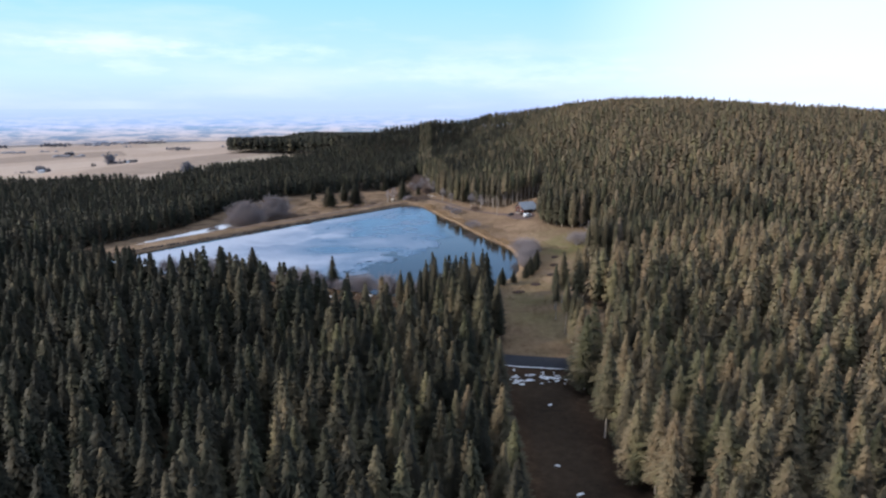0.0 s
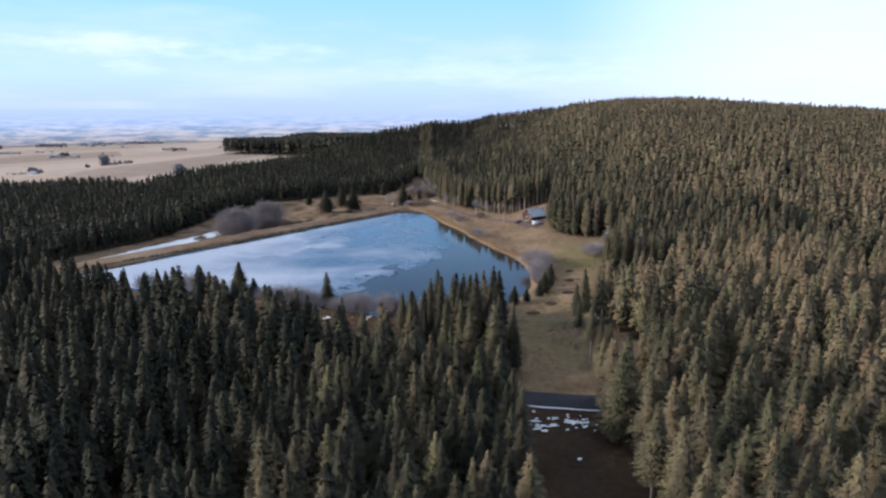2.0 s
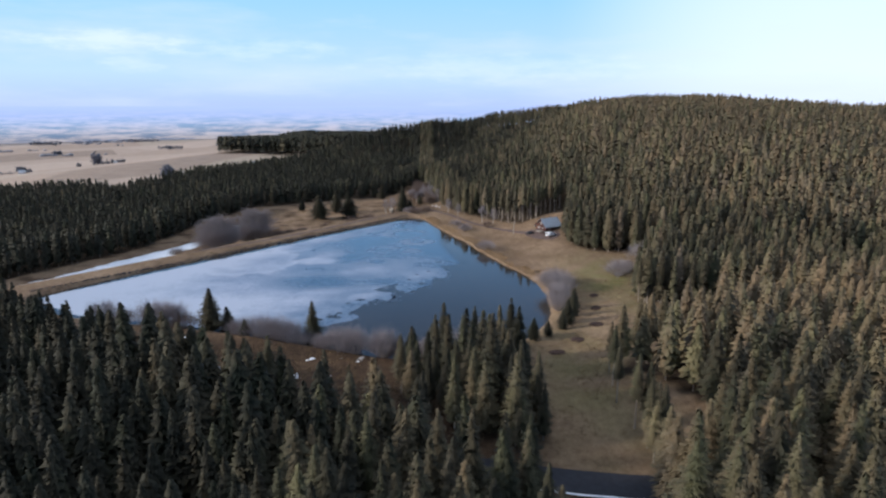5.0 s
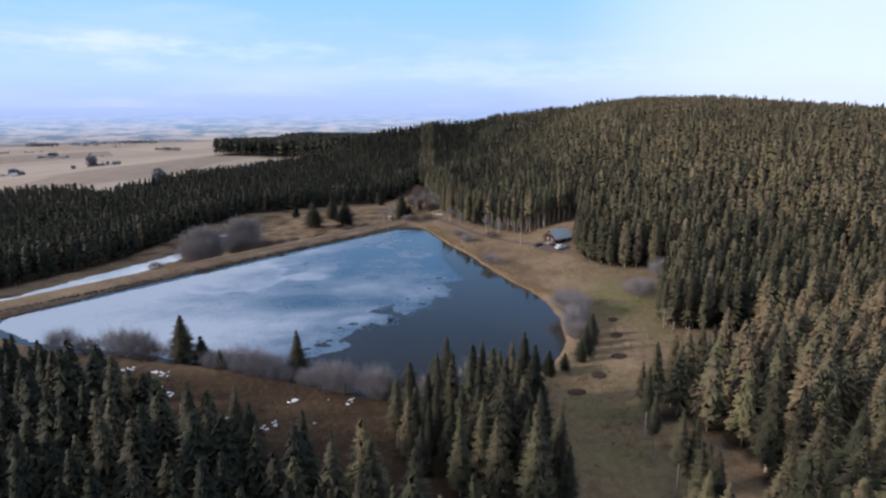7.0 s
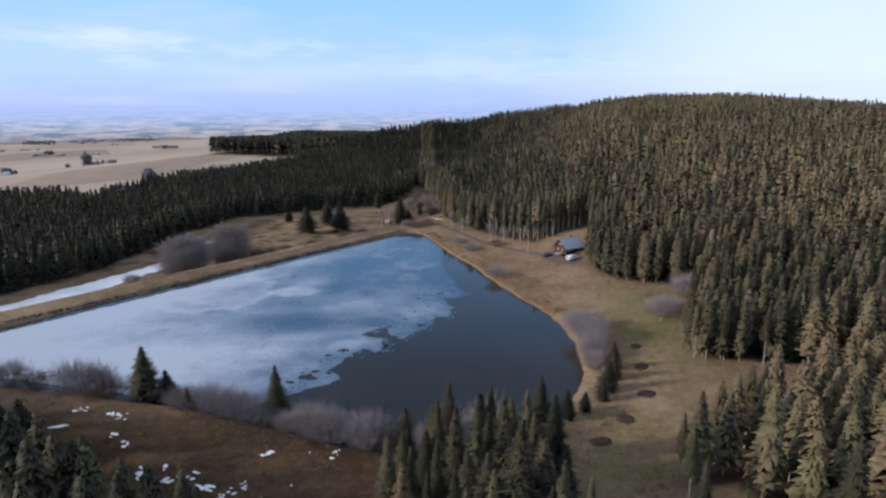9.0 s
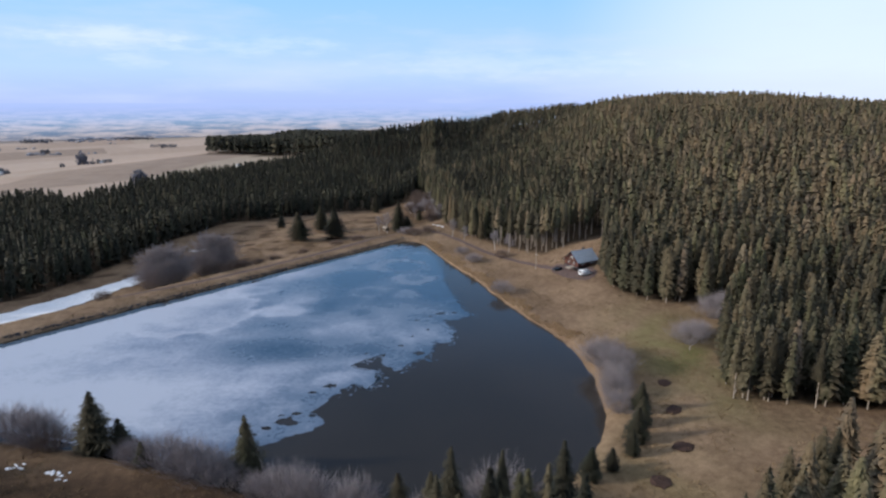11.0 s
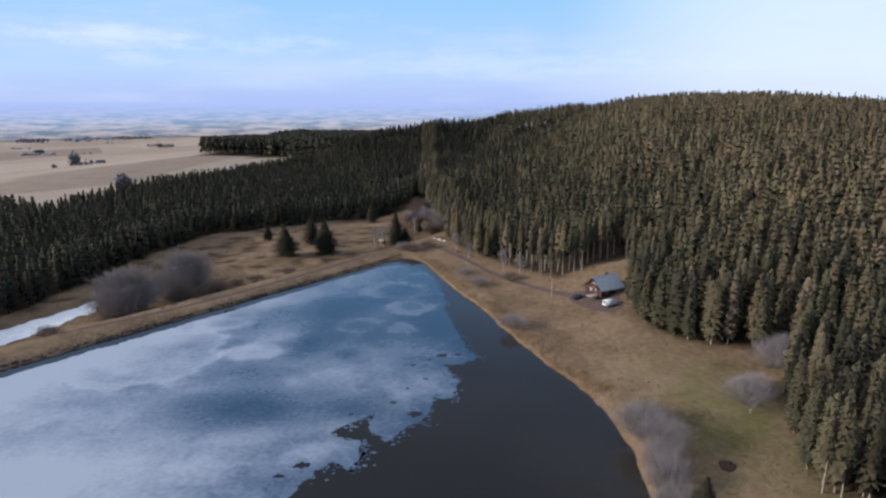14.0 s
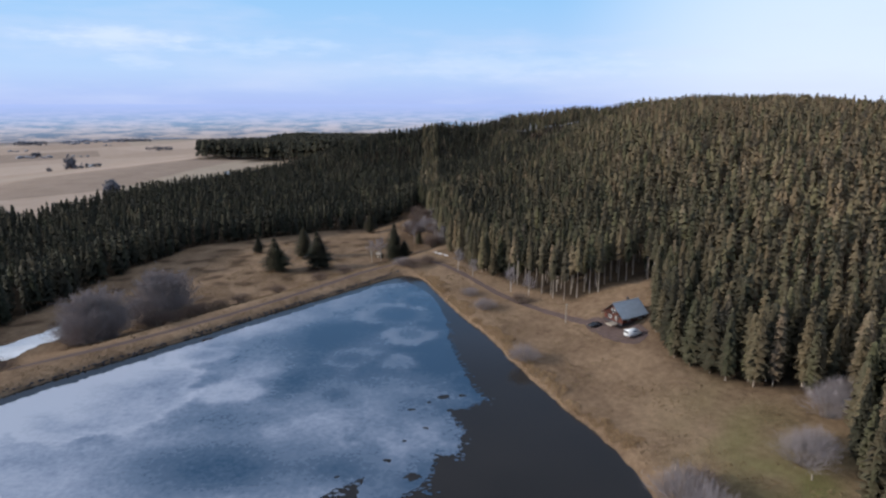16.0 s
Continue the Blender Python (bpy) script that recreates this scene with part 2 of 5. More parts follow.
l.new(ramp(n, l, wet, (0.3, (0.5, 0.5, 0.5)), (0.75, (0.16, 0.16, 0.16))), b.inputs["Roughness"])
bump(n, l, b, math_node(n, l, "ADD", mid, fine), 0.12, 0.06)
ICE = m


def foliage(name, dark, midc, light, dry):
    """Needles; the hue changes from tree to tree (attribute 'tint' in woods, Object Info for single trees) and along
    the branches, with lit tips painted in.
    """
    m, n, l, b = material(name, 0.75, 0, 0.2)
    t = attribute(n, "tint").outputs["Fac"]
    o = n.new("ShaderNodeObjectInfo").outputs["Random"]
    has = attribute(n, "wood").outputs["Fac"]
    stand_light = attribute(n, "stand_light").outputs["Fac"]
    per = mix(n, l, has, math_node(n, l, "MULTIPLY_ADD", o, 0.45, stand_light), t)
    a = noise_node(n, l, 0.9, 4, 0.6)
    c = noise_node(n, l, 5.0, 3, 0.6)
    k = math_node(n, l, "ADD", math_node(n, l, "MULTIPLY", a, 0.6), math_node(n, l, "MULTIPLY", c, 0.4))
    col = ramp(n, l, k, (0.34, dark), (0.5, midc), (0.66, light))
    # low values paint a tree as shaded, high ones as sunlit
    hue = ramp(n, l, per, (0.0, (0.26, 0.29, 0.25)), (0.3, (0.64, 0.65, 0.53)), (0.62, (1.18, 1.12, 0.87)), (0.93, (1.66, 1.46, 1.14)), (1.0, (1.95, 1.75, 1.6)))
    # branch tips coloured paler, to look caught by the sun
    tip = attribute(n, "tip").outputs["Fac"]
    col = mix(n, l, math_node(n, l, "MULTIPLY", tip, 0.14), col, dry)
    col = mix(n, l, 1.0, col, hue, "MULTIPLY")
    # some trees greener, some browner, some grey with lichen
    kind = ramp(n, l, noise_node(n, l, 0.16, 2, 0.6, None, (1.0, 1.0, 0.05)), (0.34, (0.91, 1.02, 0.88)), (0.48, (1.0, 1.0, 1.0)), (0.58, (1.08, 0.98, 0.94)), (0.70, (1.04, 1.02, 1.12)))
    col = mix(n, l, 1.0, col, kind, "MULTIPLY")
    l.new(col, b.inputs["Base Color"])
    return m


NEEDLES = foliage("spruce_needles", (0.054, 0.052, 0.040), (0.086, 0.078, 0.060), (0.130, 0.113, 0.086), (0.22, 0.175, 0.13))
BARK = plain("spruce_bark", (0.33, 0.28, 0.235), 0.9, 0, 2.0, 0.4)
TWIGS = plain("willow_twigs", (0.27, 0.238, 0.245), 0.85, 0, 1.2, 0.35)
TWIGS_RED = plain("reddish_twigs", (0.155, 0.112, 0.092), 0.85, 0, 1.2, 0.35)
THICKET = plain("thicket_twigs", (0.27, 0.23, 0.225), 0.85, 0, 1.2, 0.35)
BIRCH = plain("birch_bark", (0.46, 0.43, 0.40), 0.8, 0, 2.0, 0.35)
ASPHALT = plain("asphalt", (0.026, 0.027, 0.034), 0.8, 0, 0.8, 0.3)
GRAVEL = plain("gravel_track", (0.105, 0.072, 0.064), 0.95, 0, 0.9, 0.35)
EARTH = plain("dark_earth", (0.045, 0.026, 0.020), 0.95, 0, 1.5, 0.4)
SNOW = plain("old_snow", (0.80, 0.81, 0.84), 0.6, 0, 0.6, 0.14)
STONE = plain("grey_stone", (0.05, 0.046, 0.052), 0.9, 0, 1.5, 0.4)
REED = plain("dry_reed", (0.34, 0.235, 0.135), 0.9, 0, 0.7, 0.3)
TUSSOCK = plain("dry_tussock", (0.21, 0.15, 0.085), 0.95, 0, 0.3, 0.4)
PALEWOOD = plain("weathered_wood", (0.38, 0.33, 0.27), 0.85, 0, 2.0, 0.25)
REDWOOD = plain("red_brown_boards", (0.115, 0.036, 0.024), 0.75, 0, 1.5, 0.3)
DARKWOOD = plain("dark_boards", (0.05, 0.032, 0.025), 0.8, 0, 1.5, 0.3)
ROOFING = plain("grey_slate_roof", (0.42, 0.45, 0.49), 0.5, 0, 1.0, 0.2)
WHITE = plain("white_paint", (0.78, 0.78, 0.77), 0.5, 0, 2.0, 0.06)
CARWHITE = plain("white_car_paint", (0.82, 0.83, 0.84), 0.25, 0, 1.0, 0.04, 0.5)
CARDARK = plain("dark_car_paint", (0.022, 0.026, 0.035), 0.25, 0, 1.0, 0.1, 0.5)
TYRE = plain("tyre_rubber", (0.02, 0.02, 0.02), 0.9, 0, 5.0, 0.2)
METAL = plain("grey_metal", (0.45, 0.45, 0.46), 0.35, 1.0, 4.0, 0.1)
LAMPRED = plain("red_lamp_lens", (0.30, 0.02, 0.015), 0.3, 0, 4.0, 0.1)
m, n, l, b = material("window_glass", 0.06, 0, 0.6)
l.new(ramp(n, l, noise_node(n, l, 0.8, 2), (0.3, (0.012, 0.015, 0.02)), (0.7, (0.03, 0.035, 0.045))), b.inputs["Base Color"])
GLASS = m
# bare hedges far off: distance haze put into a paler, bluer twig colour
HEDGE = plain("hazy_hedge_twigs", (0.24, 0.235, 0.26), 0.9, 0, 0.05, 0.3)
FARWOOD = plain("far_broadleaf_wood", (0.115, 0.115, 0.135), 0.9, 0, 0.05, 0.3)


# ---- plan ----
def smooth(a, b, v):
    t = np.clip((np.asarray(v, float) - a) / (b - a), 0, 1)
    return t * t * (3 - 2 * t)


def inside(poly, x, y):
    x, y = np.asarray(x, float), np.asarray(y, float)
    if x.size * len(poly) < 400000:
        p0 = np.array(poly)
        p1 = np.roll(p0, -1, 0)
        d = p1 - p0
        u, w = x.ravel()[:, None], y.ravel()[:, None]
        c = (p0[:, 1] > w) != (p1[:, 1] > w)
        c &= u < d[:, 0] * (w - p0[:, 1]) / np.where(d[:, 1] == 0, 1e-9, d[:, 1]) + p0[:, 0]
        return (c.sum(1) % 2 == 1).reshape(x.shape)
    hit = np.zeros(x.shape, bool)
    for (x0, y0), (x1, y1) in zip(poly, poly[1:] + poly[:1]):
        c = (y0 > y) != (y1 > y)
        hit ^= c & (x < (x1 - x0) * (y - y0) / ((y1 - y0) or 1e-9) + x0)
    return hit


def away(line, x, y, closed=True):
    """The distance to a line of points."""
    x, y = np.asarray(x, float), np.asarray(y, float)
    if x.size * len(line) < 400000:
        p0 = np.array(line)
        p1 = np.roll(p0, -1, 0) if closed else p0[1:]
        p0 = p0[:len(p1)]
        d = p1 - p0
        u, w = x.ravel()[:, None] - p0[:, 0], y.ravel()[:, None] - p0[:, 1]
        t = np.clip((u * d[:, 0] + w * d[:, 1]) / ((d * d).sum(1) + 1e-9), 0, 1)
        return np.sqrt(((u - t * d[:, 0]) ** 2 + (w - t * d[:, 1]) ** 2).min(1)).reshape(x.shape)
    best = np.full(x.shape, 1e9)
    ends = zip(line, line[1:] + line[:1]) if closed else zip(line, line[1:])
    for (x0, y0), (x1, y1) in ends:
        dx, dy = x1 - x0, y1 - y0
        t = np.clip(((x - x0) * dx + (y - y0) * dy) / (dx * dx + dy * dy + 1e-9), 0, 1)
        best = np.minimum(best, (x - x0 - t * dx) ** 2 + (y - y0 - t * dy) ** 2)
    return np.sqrt(best)


def rounded(line, times=2, closed=True):
    for _ in range(times):
        out = []
        ends = list(zip(line, line[1:] + line[:1])) if closed else list(zip(line, line[1:]))
        for (x0, y0), (x1, y1) in ends:
            out += [(0.75 * x0 + 0.25 * x1, 0.75 * y0 + 0.25 * y1), (0.25 * x0 + 0.75 * x1, 0.25 * y0 + 0.75 * y1)]
        line = out if closed else [line[0]] + out + [line[-1]]
    return line


def ragged(line, step, amp, size, closed=True, seed=0.0):
    """The line cut into short pieces and moved about by noise."""
    out = []
    ends = list(zip(line, line[1:] + line[:1])) if closed else list(zip(line, line[1:]))
    for (x0, y0), (x1, y1) in ends:
        d = math.hypot(x1 - x0, y1 - y0)
        for i in range(max(1, round(d / step))):
            t = i / max(1, round(d / step))
            p = Vector((x0 + (x1 - x0) * t, y0 + (y1 - y0) * t, seed))
            v = noise.turbulence_vector(p / size, 4, False) * amp
            out.append((p.x + v.x, p.y + v.y))
    return out


DAM_A, DAM_B = Vector((-160.8, 292.2)), Vector((-22.8, 464.2))
DAM_U = (DAM_B - DAM_A).normalized()
DAM_N = Vector((-DAM_U.y, DAM_U.x))
POND = [(-30, 455.5), (-17, 466), (-9, 452), (-3, 430), (3, 412), (12, 391), (20, 364), (28, 341), (37, 320), (40.5, 302), (39.5, 275), (35, 260),
        (28, 249), (20, 240), (6, 231), (-6, 229), (-18, 231), (-30, 236), (-44, 242), (-61, 249), (-84, 256), (-105, 260), (-128, 266),
        (-152, 280), (-159.5, 295)]
POND = ragged(rounded(POND, 2), 2.0, 0.5, 7.0)
ROAD = rounded([(260, 120), (140, 152), (60, 170), (22, 174), (-15, 186), (-40, 196), (-62, 209), (-100, 238), (-140, 262), (-190, 270), (-330, 262)], 2, False)
TRACK = rounded([(-127, 359), (-105, 376), (-80, 405), (-55, 438), (-37, 467), (-24, 482), (-12, 486), (1, 468.5), (12.8, 441), (22.4, 419.5), (33, 404), (44, 389), (51, 379), (57, 373)], 2, False)
RIDE = [(19.5, -60), (39, -60), (39.5, 164), (20.5, 168)]
WOOD_EAST = [(38, -80), (39.5, 165), (43, 178), (44.5, 219), (52, 228), (66, 235), (97, 245), (100, 262), (84, 266.5), (70, 271), (70.5, 286), (77, 300), (91, 328.5), (79, 334), (66.5, 342.5),
             (61, 353), (60, 367), (64.5, 388), (70, 400), (69, 408), (57, 408), (43, 403), (25, 432), (11, 461), (2, 478), (-4, 531), (-12, 600), (-22, 650),
             (-30, 1020), (900, 1020), (900, -80)]
WOOD_WEST = [(-17, 652), (-28, 620), (-41, 607), (-76, 598), (-119, 572), (-150, 553), (-154, 523), (-161, 500), (-166, 440), (-167, 408), (-184, 366),
             (-200, 332), (-218, 300), (-330, 285), (-430, 420), (-430, 575), (-340, 605), (-291, 612), (-284, 585), (-277, 598), (-272, 708), (-262, 755), (-215, 850), (-149, 930), (-120, 1020), (-24, 1020)]
WOOD_SOUTH = [(20, -80), (19, 164), (-15, 181), (-40, 192), (-64, 204), (-103, 233), (-143, 257), (-192, 264), (-420, 252), (-420, -80)]
GLADE = [(46.5, 181), (58, 180), (63, 198), (55, 213), (47, 216)]
GROVE = [(-13, 221), (-14, 208), (-4, 195), (6, 186), (22, 181), (25, 205), (22, 224), (12, 231), (-4, 229)]
WOOD_FAR = [(-392, 1170), (-450, 1330), (-330, 1480), (100, 1480), (60, 1000), (-150, 1000), (-262, 1135)]


def land(x, y):
    """Height of the ground."""
    x, y = np.asarray(x, float), np.asarray(y, float)
    q = ((x - 232) / np.where(x > 232, 540, 295)) ** 2 + ((y - 680) / 406) ** 2
    k = 1 - 0.97 * q - 0.073 * smooth(232, 310, x)
    hill = 59.8 * np.where(k > 0.12, k, np.where(k > -0.12, (k + 0.12) ** 2 / 0.48, 0))
    hill *= smooth(-45, 150, x)
    ridge = 33 * np.exp(-((x + 11) / np.where(x < -11, 118, 142)) ** 2 - ((y - 891) / 50) ** 2)
    back = 3 * np.exp(-((x + 330) / 230) ** 2 - ((y - 1250) / 260) ** 2)
    s = (x - DAM_A.x) * DAM_N.x + (y - DAM_A.y) * DAM_N.y
    a = (x - DAM_A.x) * DAM_U.x + (y - DAM_A.y) * DAM_U.y
    east = smooth(235, 300, a - 0.6 * np.maximum(s, 0))
    base = 1.3 - 3.2 * smooth(212, 168, y) + 0.03 * np.clip(x - 40, 0, 90) * smooth(700, 300, y) + 1.6 * smooth(30, 60, x)
    low = -7.6 * smooth(8, 44, s) - 1.5 * smooth(44, 130, s)
    low = low * (1 - east)
    west = -0.10 * np.maximum(0, -x - 410) * smooth(200, 500, y) - 0.030 * np.maximum(0, y - 950)
    r = np.hypot(x, y)
    floor_z = -64 - 0.0095 * np.maximum(0, r - 1500)
    far = base + low + west
    far = np.where(far > floor_z + 8, far, floor_z + 8 * np.exp((far - floor_z - 8) / 8))
    z = far + hill + ridge + back
    z += 0.35 * np.sin(x * 0.071 + 1.3 * np.sin(y * 0.043)) * np.cos(y * 0.063) * smooth(10, 40, s * 0 + np.abs(away_pond(x, y)))
    d = away_pond(x, y)
    z = np.where(d > 0, np.minimum(z, 0.25 + 0.42 * d + 0.02 * d * d), np.maximum(-1.6, -0.1 + 0.5 * d))
    crest = smooth(15, 5, np.abs(s - 6)) * smooth(-30, 5, a) * smooth(225, 205, a)
    z = np.where(d > 0, z + (np.maximum(z, np.minimum(1.4, 0.2 + 0.45 * d)) - z) * crest, z)
    ditch = away(ROAD, x, y, False)
    z = np.where((ditch < 12) & (d > 4), z + (-2.2 + 3.1 * smooth(215, 260, y) + 0.03 * np.clip(x - 40, 0, 90) - z) * smooth(12, 4.5, ditch), z)
    return z


def away_pond(x, y):
    d = away(POND[::2], x, y)
    return np.where(inside(POND, x, y), -d, d)


def land_at(x, y):
    return float(land(np.array([x]), np.array([y]))[0])


# ---- mesh helpers ----
def mesh(name, verts, faces, mat, attrs=(), smooth_shade=False, normals=None):
    me = bpy.data.meshes.new(name)
    if isinstance(faces, np.ndarray):
        verts, (count, sides) = np.asarray(verts, np.float32), faces.shape
        me.vertices.add(len(verts))
        me.vertices.foreach_set("co", verts.ravel())
        me.loops.add(count * sides)
        me.loops.foreach_set("vertex_index", faces.ravel().astype(np.int32))
        me.polygons.add(count)
        me.polygons.foreach_set("loop_start", np.arange(0, count * sides, sides, dtype=np.int32))
        me.update(calc_edges=True)
    else:
        me.from_pydata(verts if isinstance(verts, list) else verts.tolist(), [], faces)
    for key, values in attrs:
        me.attributes.new(key, "FLOAT", "POINT").data.foreach_set("value", np.asarray(values, np.float32))
    if mat:
        me.materials.append(mat)
    if smooth_shade:
        me.polygons.foreach_set("use_smooth", np.ones(len(me.polygons), bool))
    me.update()
    if normals is not None:
        me.polygons.foreach_set("use_smooth", np.ones(len(me.polygons), bool))
        me.normals_split_custom_set_from_vertices(normals)
    return me


def part(name, bm, mat, parent=None, label="", smooth_shade=False):
    """Links a bmesh as one mesh object, under a thing or a part where one is given."""
    me = bpy.data.meshes.new(name)
    bm.to_mesh(me)
    bm.free()
    me.materials.append(mat)
    if smooth_shade:
        me.polygons.foreach_set("use_smooth", np.ones(len(me.polygons), bool))
    ob = new(name, me)
    ob.parent = parent
    return tagged(ob, label)


def box(bm, size, at=(0, 0, 0), turn=(0, 0, 0), bevel=0.0, taper=1.0):
    m = pose(*at, *turn)
    made = bmesh.ops.create_cube(bm, size=1.0)["verts"]
    for v in made:
        k = taper if v.co.z > 0 else 1.0
        v.co = Vector((v.co.x * size[0] * k, v.co.y * size[1] * k, v.co.z * size[2]))
    if bevel:
        edges = list({e for v in made for e in v.link_edges})
        made = [v for v in bmesh.ops.bevel(bm, geom=edges, offset=bevel, segments=2, affect="EDGES")["verts"]] + [v for v in made if v.is_valid]
    for v in set(made):
        v.co = m @ v.co
    return bm


def rod(bm, p0, p1, r0, r1, sides=6):
    p0, p1 = Vector(p0), Vector(p1)
    made = bmesh.ops.create_cone(bm, cap_ends=True, segments=sides, radius1=r0, radius2=r1, depth=(p1 - p0).length)["verts"]
    q = Vector((0, 0, 1)).rotation_difference(p1 - p0).to_matrix().to_4x4()
    bmesh.ops.transform(bm, matrix=Matrix.Translation((p0 + p1) / 2) @ q, verts=made)
    return bm


def thing(name, at, label, category, group="", turn=0.0):
    ob = new(name)
    ob.empty_display_size = 0.5
    ob.matrix_world = pose(*at, 0, 0, turn)
    return tagged(ob, label, category, group)


def sheet(name, line, lift, mat, label, category, step=3.0, kind="structure", z=None):
    """A flat patch on the ground with the outline of that line."""
    pts = [Vector((x, y, 0)) for x, y in line]
    from_tri = mathutils_tessellate([pts])
    xy = np.array([(p.x, p.y) for p in pts])
    zz = (land(xy[:, 0], xy[:, 1]) if z is None else np.full(len(xy), z)) + lift
    ob = new(name, mesh(name, np.c_[xy, zz], [list(t) for t in from_tri], mat))
    return tagged(ob, label, category, kind=kind)


def mathutils_tessellate(lines):
    from mathutils import geometry
    return geometry.tessellate_polygon(lines)


def strip(name, line, half, lift, mat, label, category, across=3, wobble=0.0):
    """A road or track that follows the ground."""
    pts = []
    for (x0, y0), (x1, y1) in zip(line, line[1:]):
        d = math.hypot(x1 - x0, y1 - y0)
        pts += [(x0 + (x1 - x0) * i / max(1, int(d / 3)), y0 + (y1 - y0) * i / max(1, int(d / 3))) for i in range(max(1, int(d / 3)))]
    pts.append(line[-1])
    p = np.array(pts)
    t = np.gradient(p, axis=0)
    t /= np.linalg.norm(t, axis=1)[:, None] + 1e-9
    nrm = np.c_[-t[:, 1], t[:, 0]]
    rows = []
    for j in range(across + 1):
        k = (j / across * 2 - 1) * half
        w = np.array([wobble * noise.noise(Vector((x / 4, y / 4, j * 3.0))) for x, y in p]) if j in (0, across) else 0
        q = p + nrm * np.reshape(k + w * np.sign(k), (-1, 1))
        rows.append(np.c_[q, land(q[:, 0], q[:, 1]) + lift])
    v = np.stack(rows, 1).reshape(-1, 3)
    c = across + 1
    f = [[i * c + j, i * c + j + 1, (i + 1) * c + j + 1, (i + 1) * c + j] for i in range(len(p) - 1) for j in range(across)]
    return tagged(new(name, mesh(name, v, f, mat, (), True)), label, category, kind="structure")


# ---- ground ----
def steps(a, b, fine, lo, hi):
    mids = list(np.arange(a, b + 0.1, fine))
    left, right, d = [], [], fine
    x = a
    while x > lo:
        d *= 1.12
        x -= d
        left.append(x)
    x, d = b, fine
    while x < hi:
        d *= 1.12
        x += d
        right.append(x)
    return np.array(left[::-1] + mids + right)


gx, gy = steps(-215, 130, 2.2, -4300, 4300), steps(90, 620, 2.2, -900, 4300)
X, Y = np.meshgrid(gx, gy)
X, Y = X.ravel(), Y.ravel()
Z = land(X, Y)
nx, ny = len(gx), len(gy)
idx = np.arange(nx * ny).reshape(ny, nx)
quads = np.stack([idx[:-1, :-1], idx[:-1, 1:], idx[1:, 1:], idx[1:, :-1]], -1).reshape(-1, 4)
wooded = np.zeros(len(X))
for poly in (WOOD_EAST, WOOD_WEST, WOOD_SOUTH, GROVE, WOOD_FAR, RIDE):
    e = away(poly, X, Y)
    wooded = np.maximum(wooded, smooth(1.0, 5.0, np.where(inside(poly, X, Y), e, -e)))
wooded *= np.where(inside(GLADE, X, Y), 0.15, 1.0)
wob = np.array([noise.noise(Vector((x / 9, y / 9, 0))) for x, y in zip(X, Y)])
green_zone = np.maximum(np.exp(-((X - 67) / 15) ** 2 - ((Y - 298) / 34) ** 2), 0.6 * np.exp(-((X - 38) / 16) ** 2 - ((Y - 215) / 38) ** 2)) * np.clip(0.75 + wob, 0, 1)
rust_zone = np.maximum(smooth(262, 236, Y) * np.maximum(smooth(30, 12, X), smooth(176, 168, Y)) * smooth(0.1, 0.5, np.clip(0.9 + 0.5 * wob, 0, 1)), 0.85 * smooth(14, 30, (X - DAM_A.x) * DAM_N.x + (Y - DAM_A.y) * DAM_N.y) * smooth(0.0, 0.5, wob) * smooth(620, 560, Y))
rust_zone = np.maximum(rust_zone, 0.75 * smooth(505, 540, Y) * smooth(-50, -25, X) * smooth(20, 5, X) * smooth(720, 660, Y))
field_zone = smooth(560, 760, np.hypot(X, Y)) * smooth(-210, -290, X) + smooth(1000, 1200, Y)
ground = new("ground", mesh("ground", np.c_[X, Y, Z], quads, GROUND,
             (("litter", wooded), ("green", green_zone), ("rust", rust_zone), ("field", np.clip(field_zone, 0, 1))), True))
tagged(ground, "dry brown winter grass and forest floor round the pond", "ground", kind="structure")

# ---- pond ----
sheet("water", POND, 0.0, WATER, "dark still open water of a pond", "water", z=0.0)
ICE_LINE = [(-29.5, 447.5), (-18, 453), (-9, 438), (-4, 422), (-1, 403), (0, 384), (3, 364), (5.5, 352.5), (9, 344), (4, 340), (-1, 338), (3, 327), (1, 317), (-4, 318), (-5.5, 306),
            (-10.5, 302), (-14.5, 296.5), (-19, 302.5), (-18, 309), (-23, 305), (-28, 299), (-19.5, 296), (-19, 290.5), (-21, 285), (-25, 289), (-29.5, 280), (-33, 273), (-28.5, 267.5), (-34, 262), (-41, 257), (-50, 250),
            (-66, 252), (-88, 260), (-106, 264), (-128, 270), (-150, 283), (-153, 292.5)]
ice_edge = ragged(ragged(ICE_LINE, 2.5, 0.8, 4.0, seed=3.0), 0.5, 0.75, 1.5, seed=5.0)
holes = []
for hx, hy, hr in ((-8, 309, 1.3), (-14, 315, 0.7), (-2, 345, 1.0), (3, 346, 0.8), (-31, 287, 1.3), (-38, 268, 1.8), (-42, 265, 0.9), (-35, 283, 0.7), (-10, 338, 0.7),
                   (-5.5, 342, 0.5), (-44, 262, 0.6), (-36.5, 272, 0.9), (-11, 323, 0.4), (-24, 309, 0.5), (-32.5, 271, 0.6), (-6, 329, 0.5), (-40, 271, 0.5)):
    ring = [(hx + hr * math.cos(a * 0.5236) * 1.4, hy + hr * math.sin(a * 0.5236)) for a in range(12)]
    holes.append([Vector((x, y, 0)) for x, y in ragged(ring, 0.5, hr * 0.7, 1.2, seed=hx)])
outer = [Vector((x, y, 0)) for x, y in ice_edge]
tri = mathutils_tessellate([outer] + holes)
allp = outer + [p for h in holes for p in h]
ICE_Z = 0.05
ice = new("ice_sheet", mesh("ice_sheet", [(p.x, p.y, ICE_Z) for p in allp], [list(t) for t in tri], ICE))
tagged(ice, "grey-blue melting ice sheet covering most of the pond", "ice", kind="structure")
